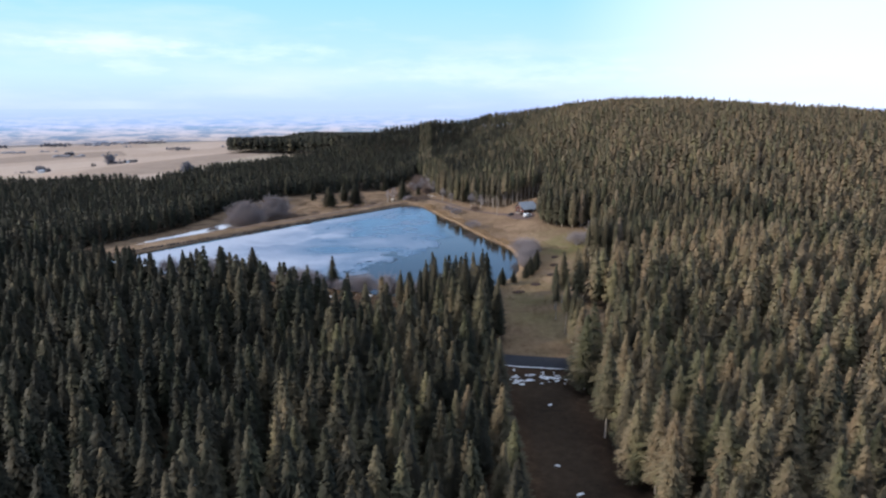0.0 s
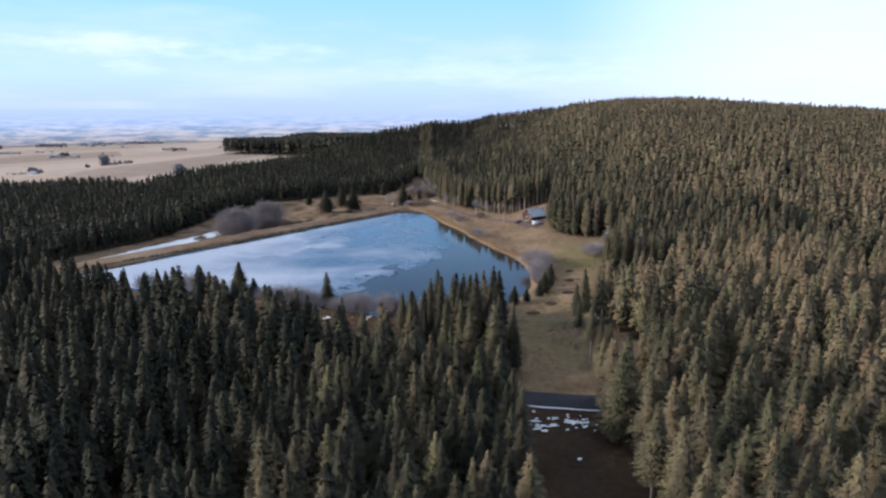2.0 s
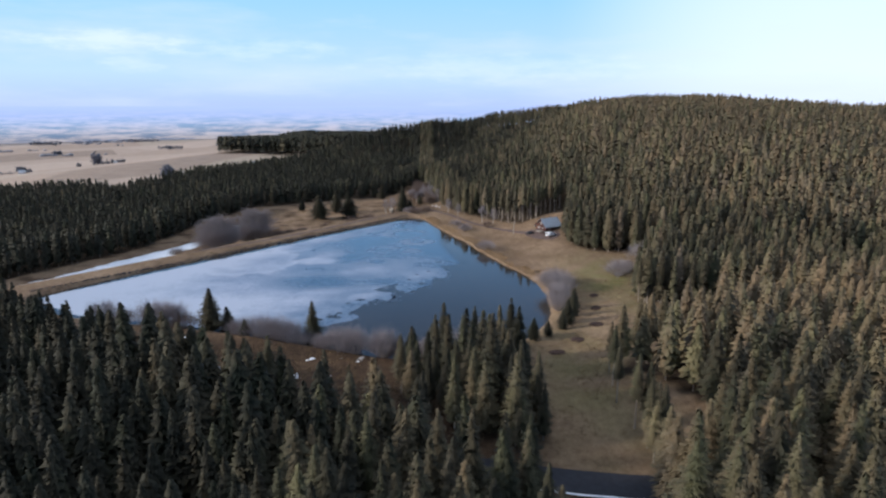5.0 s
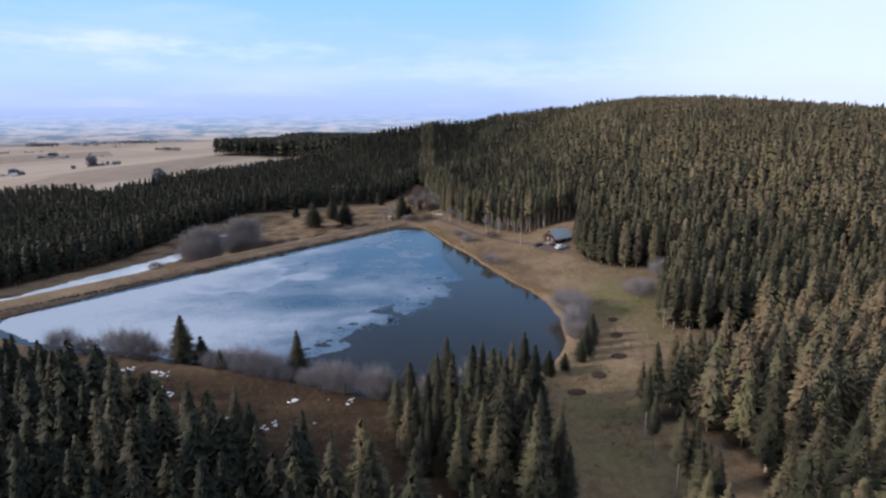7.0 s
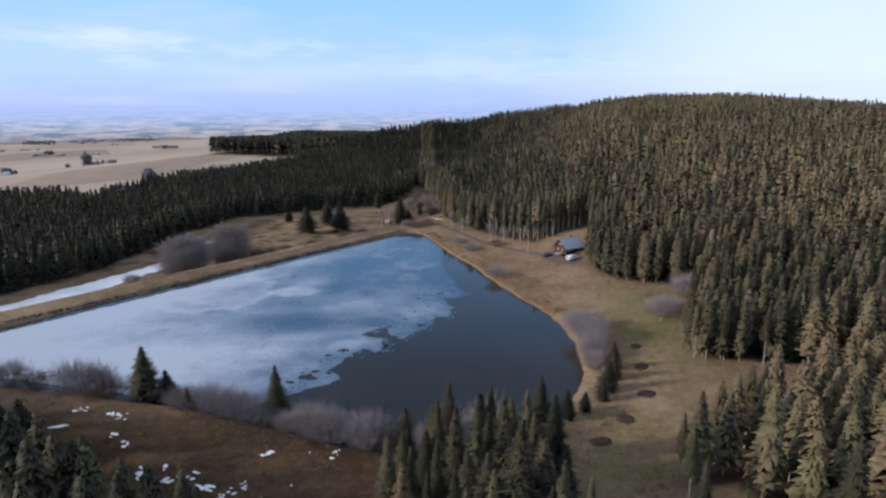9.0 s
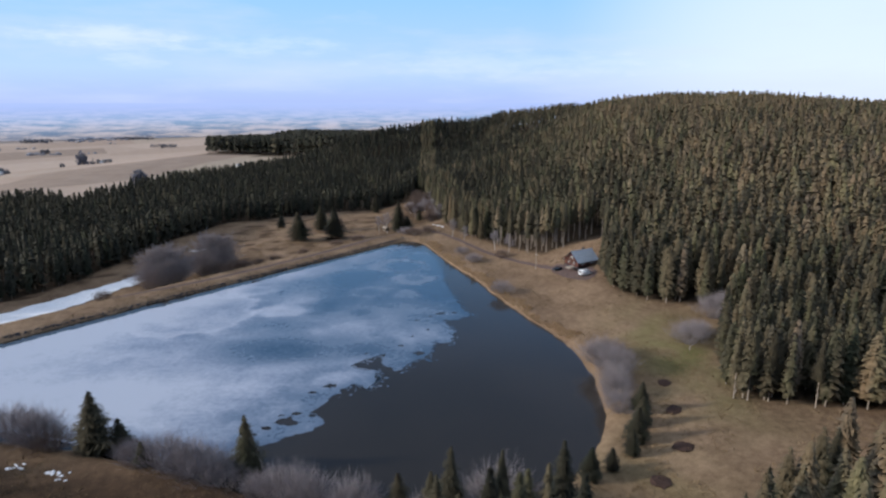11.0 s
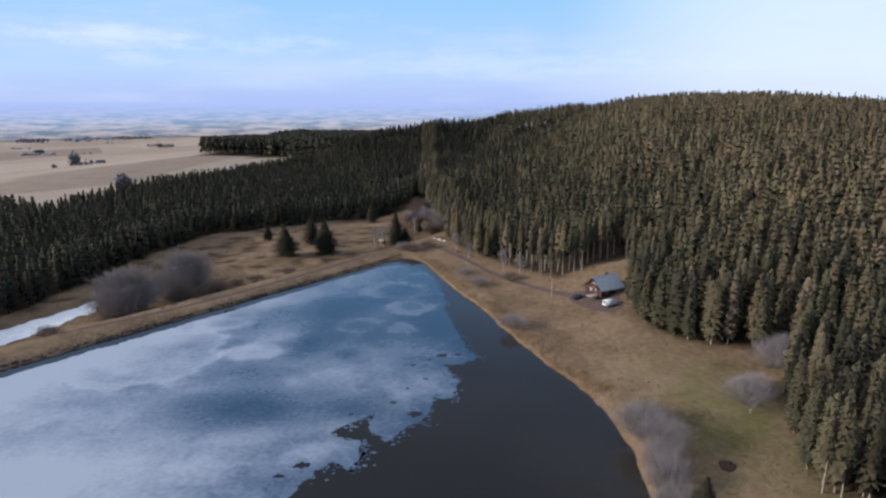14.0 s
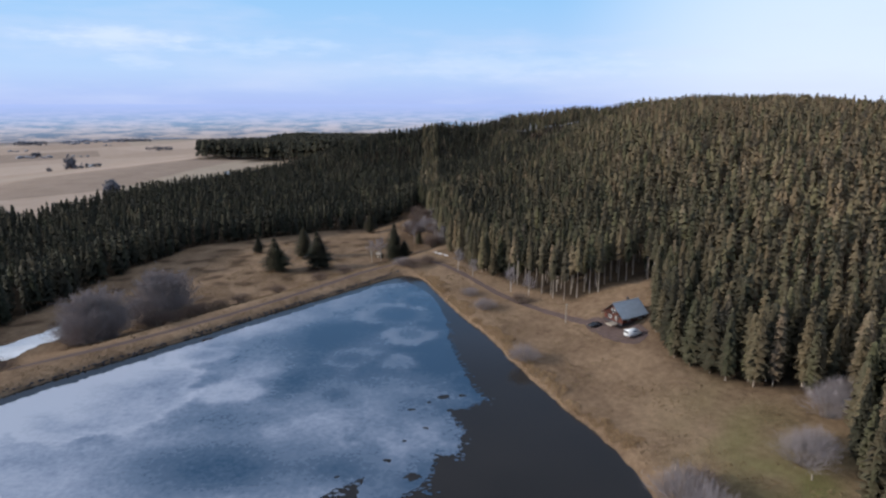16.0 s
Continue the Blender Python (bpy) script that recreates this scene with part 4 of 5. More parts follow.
GREYW, REDW = "leafless grey willow bush on the pond bank", "leafless reddish-brown bush on the bank"
for x, y, h, k, mat, fat in ((-113, 260, 5.5, 1, TWIGS, 1), (-106, 259, 4, 2, TWIGS_RED, 1), (-95, 258, 6.5, 1, TWIGS, 1), (-89, 256, 6.5, 0, TWIGS, 1.1), (-84, 254, 4, 2, TWIGS_RED, 1.1),
                             (-65, 251, 4.5, 1, TWIGS, 1), (-59, 249, 5.5, 1, TWIGS, 1), (-53, 247, 6, 0, TWIGS, 1.2), (-48, 245, 5.5, 1, TWIGS, 1.1), (-44, 244, 3.6, 2, TWIGS, 1.2),
                             (-36, 240, 4, 1, TWIGS, 1), (-31, 238, 6, 1, TWIGS, 1), (-26, 235, 6, 0, TWIGS, 1.2), (-17, 231, 6.5, 0, TWIGS, 1.1), (-13, 230.5, 4, 1, TWIGS_RED, 1),
                             (-5, 229, 5, 0, TWIGS, 1), (1, 230, 4.5, 1, TWIGS, 1), (9, 232, 7, 1, TWIGS, 1), (14, 235, 4, 1, TWIGS_RED, 1),
                             (43, 297, 6, 1, TWIGS, 1.0), (45, 290, 6, 1, TWIGS, 1), (43.5, 283, 5, 1, TWIGS, 1), (42, 276, 5.5, 0, TWIGS, 1.1), (41, 270, 4, 1, TWIGS, 1), (47, 300, 4, 2, TWIGS_RED, 1.1)):
    bush(x, y, h, k, mat, GREYW if mat is TWIGS else REDW, fat, "bank willows")
for x, y, h, k, mat, fat in ((72, 308, 5, 2, TWIGS, 1.0), (76, 312, 4, 2, TWIGS, 1), (86, 324, 5.5, 1, TWIGS, 1.1), (91, 328, 5, 1, TWIGS, 1), (22, 366, 3.6, 2, TWIGS, 1.15),
                             (13, 411, 3.2, 2, TWIGS, 1.1), (26, 414, 3, 2, TWIGS_RED, 1), (8, 427, 2.5, 2, TWIGS, 1.2), (-17, 472, 3.4, 2, TWIGS_RED, 1.4), (-22, 476, 3, 2, TWIGS, 1.3), (-10, 478, 3, 2, TWIGS_RED, 1.3)):
    bush(x, y, h, k, mat, "leafless grey bush on the dry meadow", fat, "meadow bushes")
for x, y, h, k, mat, fat in ((-104, 404, 5, 2, TWIGS_RED, 1), (-98, 416, 4, 2, TWIGS_RED, 1.1), (-131, 361, 3, 2, TWIGS_RED, 1.2), (-60, 470, 3, 2, TWIGS_RED, 1.3), (-74, 452, 2.6, 2, TWIGS_RED, 1.3), (-50, 482, 3, 2, TWIGS_RED, 1.4)):
    bush(x, y, h, k, mat, "bare broadleaf thicket below the dam", fat * 0.9, "thicket below the dam")


for x, y, h, k, mat, fat in ((-128, 393, 8, 1, THICKET, 1), (-122, 392, 9, 1, THICKET, 1.0), (-125, 398, 10, 0, THICKET, 1.2), (-118, 396, 8.5, 1, THICKET, 1), (-113, 417, 9, 1, THICKET, 1), (-107, 421, 8, 1, THICKET, 1), (-111, 426, 10, 0, THICKET, 1.1),
                             (-108, 405, 3.6, 2, TWIGS_RED, 1.2), (-101, 411, 3.4, 2, TWIGS_RED, 1.2), (-96, 419, 3, 2, TWIGS_RED, 1.3), (-92, 430, 2.6, 2, TWIGS_RED, 1.4), (-86, 439, 2.6, 2, TWIGS_RED, 1.4), (-99, 428, 3.2, 2, TWIGS_RED, 1.3)):
    bush(x, y, h, k, mat, "dense leafless grey-brown thicket bush below the dam" if mat is THICKET else "low reddish-brown scrub below the dam", fat, "thicket below the dam")
rng = np.random.default_rng(19)
for i in range(20):
    y = float(rng.uniform(512, 640))
    x = float(-11 - (y - 512) * 0.06 + rng.uniform(-1, 1) * (15 - (y - 512) * 0.075))
    bush(x, y, float(rng.uniform(3.0, 5.5)), int(rng.integers(1, 3)), TWIGS_RED if i % 3 else TWIGS, "bare brown scrub in the gap of the wood", 1.0, "scrub in the gap")

# ---- bare broadleaf trees ----
def bare_tree(name, x, y, h, seed, label, group, bark, twig_mat, spread=0.30, limbs=26, low=0.28, lean=0.05, thick=1.0):
    """A leafless tree: trunk, forking limbs and a haze of thin twigs."""
    t = thing(name, (x, y, land_at(x, y) - 0.1), label, "tree", group, seed * 47.0)
    r = np.random.default_rng(seed)
    bm = bmesh.new()
    top = Vector((r.uniform(-lean, lean) * h, r.uniform(-lean, lean) * h, h * 0.94))
    mid = top * 0.5 + Vector((r.uniform(-0.02, 0.02) * h, r.uniform(-0.02, 0.02) * h, 0))
    rod(bm, (0, 0, 0), mid, 0.016 * h, 0.010 * h, 7)
    rod(bm, mid, top, 0.010 * h, 0.002 * h, 6)
    part("trunk", bm, bark, t, "pale bare trunk" if bark is BIRCH else "grey-brown trunk")
    vs, fs = [], []

    def twig(p, q, w):
        s2 = np.cross(q - p, r.normal(size=3))
        s2 = s2 / (np.linalg.norm(s2) + 1e-9) * w * h
        b = len(vs)
        vs.extend([p - s2, p + s2, q])
        fs.append((b, b + 1, b + 2))

    for _ in range(limbs):
        k = r.uniform(low, 0.95)
        o = np.array(mid * 2 * k) if k < 0.5 else np.array(mid + (top - mid) * (2 * k - 1))
        a = r.uniform(0, 6.283)
        d = np.array([math.cos(a), math.sin(a), r.uniform(0.45, 1.2)]) * h * spread * (1.15 - k) ** 0.8 * r.uniform(0.75, 1.15)
        e = o + d
        bm = bmesh.new()
        rod(bm, o, e, 0.0045 * h, 0.0012 * h, 4)
        part("limb", bm, twig_mat, t)
        for _ in range(17):
            u = r.uniform(0.25, 1.0)
            p = o + d * u
            q = p + d * 0.30 + r.normal(0, 0.045, 3) * h
            twig(p, q, 0.0030 * thick)
            for _ in range(4):
                p2 = p + (q - p) * r.uniform(0.3, 1.0)
                twig(p2, p2 + (q - p) * 0.35 + r.normal(0, 0.026, 3) * h, 0.0024 * thick)
    o = new("crown", mesh("crown", np.array(vs), fs, twig_mat))
    o.parent = t
    tagged(o, "fine bare twigs", kind="stuff")


for i, (x, y, h) in enumerate(((24, 427, 10), (4, 463, 10), (10, 452, 8), (-36, 515, 13), (-42, 521, 10), (-8, 540, 12), (-3, 521, 10), (-14, 562, 11), (65.5, 371, 10), (-20, 548, 9), (-10, 585, 10), (-24, 566, 9), (11.5, 468, 9), (30, 421, 9))):
    bare_tree("bare_birch", x, y, h, i + 1, "bare pale-trunked birch at the wood's edge", "bare birches", BIRCH, TWIGS)
for i, (x, y, h) in enumerate(((-124, 396, 12), (-119, 399, 11), (-128, 398, 11.5), (-122, 402, 11), (-126, 403, 12), (-112, 421, 12), (-107, 425, 11), (-114, 427, 12), (-108, 431, 11), (-117, 423, 10))):
    bare_tree("bare_willow_tree", x, y, h * 1.5, i + 31, "leafless grey-pink broadleaf tree in the thicket below the dam", "thicket below the dam", BARK, THICKET, 0.46, 40, 0.03, 0.09, 1.2)


# ---- snow ----
def snow_patch(x, y, rx, ry, turn, label="thin patch of old snow on the grass", seed=0.0):
    c, s = math.cos(turn), math.sin(turn)
    ring = [(rx * math.cos(a * 0.3927), ry * math.sin(a * 0.3927)) for a in range(16)]
    ring = ragged(ring, 0.6, min(rx, ry) * 0.8, 1.5, seed=x * 0.7 + y)
    pts = [(x + c * px - s * py, y + s * px + c * py) for px, py in ring]
    inner = [(x + (px - x) * 0.6, y + (py - y) * 0.6) for px, py in pts]
    k = len(pts)
    o, i2 = np.array(pts), np.array(inner)
    v = np.r_[np.c_[o, land(o[:, 0], o[:, 1]) - 0.02], np.c_[i2, land(i2[:, 0], i2[:, 1]) + 0.16], [[x, y, land_at(x, y) + 0.2]]]
    f = [[j, (j + 1) % k, k + (j + 1) % k, k + j] for j in range(k)] + [[k + j, k + (j + 1) % k, 2 * k] for j in range(k)]
    return tagged(new("snow_patch", mesh("snow_patch", v, f, SNOW, (), True)), label, "snow", "snow patches")


rng = np.random.default_rng(8)
for x, y, rx, ry, a in ((-37.5, 228.5, 1.3, 0.7, 0.1), (-23.5, 228, 0.8, 0.5, 0), (-29, 229, 0.4, 0.35, 0), (-30, 217, 0.6, 0.35, 0), (-96, 240, 5.5, 0.8, -0.6), (-86, 232, 3, 0.7, -0.5), (-80, 229, 2.2, 0.7, -0.3), (-80, 245, 2.0, 0.6, -0.3), (-88, 247, 1.8, 0.5, 0),
                        (-76, 244, 1.2, 0.6, 0), (-74, 236, 1.0, 0.5, 0), (-70, 232, 1.2, 0.5, 0.2), (-54, 219, 1.8, 0.6, 0.3), (-46, 216, 2.2, 0.7, -0.3), (-42, 214, 1.4, 0.5, 0), (-50, 221, 0.9, 0.5, 0), (-57, 223, 0.8, 0.4, 0.5), (-39, 216, 0.9, 0.4, 0), (-62, 222, 1.5, 0.5, -0.4),
                        (31, 146, 0.6, 0.4, 0), (28, 118, 0.7, 0.4, 0), (30.5, 108, 0.9, 0.35, 0.4),
                        (-137, 472, 6, 3, 0.8), (-132, 478, 3, 2, 0.3), (-4.2, 493.6, 2.2, 0.6, -0.95), (-1.6, 489.6, 1.5, 0.5, -0.95), (-6.6, 497.4, 1.3, 0.6, -0.95), (35.5, 320, 0.9, 0.3, 1.1)):
    small = 0.62 if -120 < x < -15 and y < 260 else 1.0
    for _ in range(6 if small < 1 and rx > 0.7 else 1):
        k = 0.0 if small == 1 else 1.0
        snow_patch(x + k * float(rng.normal(0, rx * 0.5)), y + k * float(rng.normal(0, 0.5 + ry * 0.6)), rx * (1 - k * float(rng.uniform(0.35, 0.8))), ry * (1 - k * float(rng.uniform(0.4, 0.7))), a + k * float(rng.normal(0, 0.3)))
for _ in range(40):
    u, w = rng.uniform(22, 38), rng.normal(161, 2.2)
    snow_patch(float(u), float(w), float(rng.gamma(1.6, 0.28) + 0.15), float(rng.uniform(0.10, 0.34)), float(rng.normal(0.1, 0.25)))
strip("snow_bank", [(x, y - 4.6) for x, y in ROAD if -20 < x < 60], 0.26, 0.16, SNOW, "low bank of ploughed snow along the road", "snow", 2, 0.35)
belt = [(-143, 421), (-150, 403), (-162, 380), (-176, 352), (-190, 326), (-205, 300), (-189, 300), (-174, 325), (-161, 349), (-147, 375), (-139, 400), (-136, 415)]
sheet("snow_belt", ragged(ragged(belt, 1.5, 2.0, 5.0), 0.7, 0.8, 1.6, seed=2.0), 0.14, SNOW, "long belt of old snow along the shaded wood edge", "snow")

# ---- dark brush heaps on the meadow ----
def heap(x, y, rx, ry):
    t = thing("brush_heap", (x, y, land_at(x, y)), "low dark brown heap of burnt brush on the meadow", "heap", "brush heaps", x * 11)
    r = np.random.default_rng(int(x * 10))
    bm = bmesh.new()
    bmesh.ops.create_icosphere(bm, subdivisions=3, radius=1.0)
    for v in bm.verts:
        k = 1 + 0.35 * noise.noise(v.co * 2.3 + Vector((x, y, 0)))
        v.co = Vector((v.co.x * rx * k, v.co.y * ry * k, max(-0.1, v.co.z * 0.42 * k)))
    part("mound", bm, EARTH, t)
    bm = bmesh.new()
    for _ in range(40):
        a, q = r.uniform(0, 6.283), r.uniform(0.1, 0.95)
        p = Vector((math.cos(a) * q * rx, math.sin(a) * q * ry, 0.35 * (1 - q) + 0.05))
        d = Vector((r.normal(), r.normal(), r.uniform(0, 0.5))).normalized() * r.uniform(0.4, 1.1)
        rod(bm, p, p + d, 0.03, 0.01, 3)
    part("branches", bm, EARTH, t)


for x, y, rx, ry in ((56, 282, 2.0, 1.6), (53.5, 268, 2.6, 1.7), (50, 252.5, 2.5, 1.9), (41.5, 241.5, 2.3, 2.0), (33.5, 232.5, 2.4, 1.9)):
    heap(x, y, rx, ry)

# ---- stones along the dam, reeds and tussocks ----
rng = np.random.default_rng(15)
ico = bmesh.new()
bmesh.ops.create_icosphere(ico, subdivisions=1, radius=1.0)
iv = np.array([v.co[:] for v in ico.verts])
it = np.array([[v.index for v in f.verts] for f in ico.faces])
ico.free()
vs, fs = [], []
along, across = rng.uniform(2, 222, 700), rng.uniform(0.0, 1.4, 700)
qx, qy = DAM_A.x + DAM_U.x * along + DAM_N.x * across, DAM_A.y + DAM_U.y * along + DAM_N.y * across
qz = land(qx, qy) * 0.9
for i in range(700):
    r = rng.uniform(0.15, 0.42)
    vs.append(iv * (1 + rng.uniform(-0.25, 0.25, (len(iv), 1))) * [r * 1.2, r, r * 0.7] + [qx[i], qy[i], qz[i] + 0.10 + 0.25 * rng.random()])
    fs.append(it + i * len(iv))
tagged(new("shore_stones", mesh("shore_stones", np.concatenate(vs), np.concatenate(fs), STONE)), "dark rubble stones along the waterline of the dam", "stones", kind="stuff")


def blades(name, label, x, y, h, w, mat, seed, per):
    """Tufts of thin blades."""
    r = np.random.default_rng(seed)
    x, y, h = np.repeat(x, per), np.repeat(y, per), np.repeat(h, per) * r.uniform(0.6, 1.2, len(x) * per)
    x, y = x + r.normal(0, 0.22, len(x)), y + r.normal(0, 0.22, len(x))
    z = land(x, y)
    a = r.uniform(0, 6.283, len(x))
    lx, ly = r.normal(0, 0.35, len(x)) * h, r.normal(0, 0.35, len(x)) * h
    p0 = np.c_[x - np.cos(a) * w, y - np.sin(a) * w, z - 0.05]
    p1 = np.c_[x + np.cos(a) * w, y + np.sin(a) * w, z - 0.05]
    p2 = np.c_[x + lx, y + ly, z + h]
    v = np.stack([p0, p1, p2], 1).reshape(-1, 3)
    tagged(new(name, mesh(name, v, np.arange(len(v)).reshape(-1, 3), mat)), label, "grass", kind="stuff")


tx, ty = rng.uniform(-14, 60, 46000), rng.uniform(280, 470, 46000)
d = away_pond(tx, ty)
near_shore = (d > 0.5) & (d < 3.6 + 1.6 * np.sin(ty * 0.2) + 1.2 * np.sin(ty * 0.71)) & (ty > 318)
blades("shore_reeds", "pale yellow dry reeds along the meadow shore", tx[near_shore], ty[near_shore], rng.uniform(0.6, 1.2, near_shore.sum()), 0.05, REED, 3, 7)
tx, ty = rng.uniform(-130, 95, 60000), rng.uniform(185, 560, 60000)
ok = (away_pond(tx, ty) > 1.5) & (away(TRACK, tx, ty, False) > 1.6) & (away(ROAD, tx, ty, False) > 4.2)
for poly in (WOOD_EAST, WOOD_WEST, WOOD_SOUTH):
    ok &= ~inside(poly, tx, ty)
ok &= np.array([noise.noise(Vector((a / 12, b / 12, 4.0))) for a, b in zip(tx, ty)]) > -0.05
tx, ty = tx[ok], ty[ok]
blades("grass_tussocks", "dry brown grass tussocks on meadow and dam", tx, ty, rng.uniform(0.25, 0.6, len(tx)), 0.07, TUSSOCK, 4, 5)


# a dark log frozen into the ice edge by the dam
t = thing("log", (-79.6, 385.4, 0.1), "dark waterlogged log lying at the ice edge", "log", "", 38)
bm = bmesh.new()
rod(bm, (-1.7, 0, 0.06), (1.6, 0.1, 0.02), 0.24, 0.16, 9)
part("stem", bm, EARTH, t)
bm = bmesh.new()
rod(bm, (0.6, 0.05, 0.1), (1.1, 0.6, 0.35), 0.07, 0.03, 6)
part("stub", bm, EARTH, t)

# ---- chalet ----
HX, HY, HTURN = 56.2, 384.6, 30.0
HZ = land_at(HX, HY)


def chalet():
    t = thing("chalet", (HX, HY, HZ - 0.15), "small red-brown wooden chalet with a grey roof", "house", "", HTURN)
    L, W, E, R = 9.8, 7.8, 2.8, 6.1
    bm = bmesh.new()
    box(bm, (L + 0.2, W + 0.2, 0.9), (0, 0, 0.15), (0, 0, 0), 0.04)
    part("plinth", bm, STONE, t, "grey stone plinth")
    for side, nm in ((-1, "wall"), (1, "wall")):
        bm = bmesh.new()
        box(bm, (L, 0.18, E - 0.5), (0, side * (W / 2 - 0.09), 0.55 + (E - 0.5) / 2))
        w = part("wall", bm, REDWOOD, t)
        for k in range(18):
            bm = bmesh.new()
            box(bm, (0.42, 0.03, E - 0.54), (-L / 2 + 0.28 + k * (L - 0.3) / 17.5, side * (W / 2 + 0.015), 0.55 + (E - 0.5) / 2), (0, 0, 0), 0.008)
            part("board", bm, REDWOOD, w)
    for side in (-1, 1):
        bm = bmesh.new()
        x = side * (L / 2 - 0.09)
        pts = [(-W / 2, 0.55), (W / 2, 0.55), (W / 2, E), (0, R), (-W / 2, E)]
        va = [bm.verts.new((x - 0.09, y, z)) for y, z in pts]
        vb = [bm.verts.new((x + 0.09, y, z)) for y, z in pts]
        bm.faces.new(va[::-1]), bm.faces.new(vb)
        for i in range(5):
            bm.faces.new((va[i], va[(i + 1) % 5], vb[(i + 1) % 5], vb[i]))
        g = part("gable", bm, REDWOOD, t)
        for k in range(16):
            y = -W / 2 + 0.22 + k * (W - 0.44) / 15
            top = R - abs(y) * (R - E) / (W / 2) - 0.12
            bm = bmesh.new()
            box(bm, (0.03, 0.38, top - 0.6), (side * (L / 2 + 0.015), y, 0.6 + (top - 0.6) / 2), (0, 0, 0), 0.008)
            part("board", bm, REDWOOD, g)
    pitch = math.degrees(math.atan2(R - E, W / 2))
    for side in (-1, 1):
        bm = bmesh.new()
        ln = (W / 2 + 0.75) / math.cos(math.radians(pitch))
        cy = side * (W / 2 + 0.75) / 2
        cz = R + 0.12 - (W / 2 + 0.75) / 2 * math.tan(math.radians(pitch))
        box(bm, (L + 1.8, ln, 0.16), (0, cy, cz), (-side * pitch, 0, 0), 0.02)
        rf = part("roof", bm, ROOFING, t, "grey slate roof slope")
        for k in range(9):
            bm = bmesh.new()
            u = (k + 0.5) / 9
            box(bm, (L + 1.82, ln / 9 + 0.06, 0.035), (0, side * (W / 2 + 0.75) * u, R + 0.225 - (W / 2 + 0.75) * u * math.tan(math.radians(pitch))), (-side * (pitch - 3), 0, 0), 0.006)
            part("roofing_strip", bm, ROOFING, rf)
        for end in (-1, 1):
            bm = bmesh.new()
            box(bm, (0.06, ln, 0.24), (end * (L / 2 + 0.92), cy, cz - 0.02), (-side * pitch, 0, 0), 0.01)
            part("bargeboard", bm, DARKWOOD, t, "dark bargeboard")
        bm = bmesh.new()
        rod(bm, (-L / 2 - 0.9, side * (W / 2 + 0.82), 1.98), (L / 2 + 0.9, side * (W / 2 + 0.82), 1.98), 0.07, 0.07, 8)
        part("gutter", bm, METAL, t, "grey metal gutter")
    bm = bmesh.new()
    rod(bm, (-L / 2 - 0.9, 0, R + 0.27), (L / 2 + 0.9, 0, R + 0.27), 0.11, 0.11, 8)
    part("ridge_cap", bm, ROOFING, t)
    bm = bmesh.new()
    box(bm, (0.6, 0.6, 1.9), (1.8, 0.9, R - 0.1), (0, 0, 0), 0.03)
    ch = part("chimney", bm, STONE, t, "stone chimney")
    bm = bmesh.new()
    box(bm, (0.8, 0.8, 0.1), (1.8, 0.9, R + 0.9), (0, 0, 0), 0.02)
    part("cap", bm, STONE, ch)

    def opening(x, y, z, w, h, face, name):
        """face 0: the long front; 1: the gable that looks to the pond."""
        bm = bmesh.new()
        for dx, dz, sx2, sz in ((0, h / 2, w + 0.2, 0.12), (0, -h / 2, w + 0.2, 0.12), (-w / 2, 0, 0.12, h), (w / 2, 0, 0.12, h), (0, 0, 0.06, h)):
            box(bm, (sx2, 0.12, sz) if face == 0 else (0.12, sx2, sz), (x + (dx if face == 0 else 0), y + (dx if face else 0), z + dz), (0, 0, 0), 0.01)
        fr = part(name, bm, WHITE if name == "window" else DARKWOOD, t, "white painted frame" if name == "window" else "dark wooden door")
        bm = bmesh.new()
        box(bm, (w, 0.05, h) if face == 0 else (0.05, w, h), (x, y, z))
        part("pane", bm, GLASS if name == "window" else DARKWOOD, fr)
        if name == "window":
            for s in (-1, 1):
                bm = bmesh.new()
                d = s * (w / 2 + 0.38)
                box(bm, (0.5, 0.05, h) if face == 0 else (0.05, 0.5, h), (x + (d if face == 0 else 0), y + (d if face else 0), z), (0, 0, 0), 0.01)
                part("shutter", bm, DARKWOOD, fr, "dark wooden shutter")
        else:
            bm = bmesh.new()
            rod(bm, (x + w * 0.35, y - 0.1, z), (x + w * 0.35 + 0.12, y - 0.1, z), 0.02, 0.02, 6)
            part("handle", bm, METAL, fr)

    yf = -W / 2 - 0.08
    opening(-2.4, yf, 1.65, 1.1, 1.0, 0, "window")
    opening(0.2, yf, 1.5, 0.95, 1.95, 0, "door")
    opening(2.6, yf, 1.65, 1.1, 1.0, 0, "window")
    xg = -L / 2 - 0.08
    opening(xg, -1.4, 1.65, 1.0, 1.0, 1, "window")
    opening(xg, 1.4, 1.65, 1.0, 1.0, 1, "window")
    opening(xg, 0, 3.7, 1.5, 1.2, 1, "window")
    bm = bmesh.new()
    box(bm, (1.3, W * 0.8, 0.14), (-L / 2 - 0.65, 0, 2.85), (0, 0, 0), 0.02)
    bal = part("balcony", bm, DARKWOOD, t, "dark wooden balcony under the gable")
    bm = bmesh.new()
    box(bm, (0.08, W * 0.8, 0.1), (-L / 2 - 1.26, 0, 3.8), (0, 0, 0), 0.01)
    part("handrail", bm, DARKWOOD, bal)
    for k in range(15):
        bm = bmesh.new()
        box(bm, (0.05, 0.2, 0.85), (-L / 2 - 1.26, -W * 0.4 + 0.15 + k * (W * 0.8 - 0.3) / 14, 3.33), (0, 0, 0), 0.008)
        part("baluster", bm, REDWOOD, bal)
    for y in (-W * 0.38, W * 0.38):
        bm = bmesh.new()
        rod(bm, (-L / 2 - 1.2, y, 0), (-L / 2 - 1.2, y, 2.8), 0.09, 0.09, 8)
        part("post", bm, DARKWOOD, t)
    bm = bmesh.new()
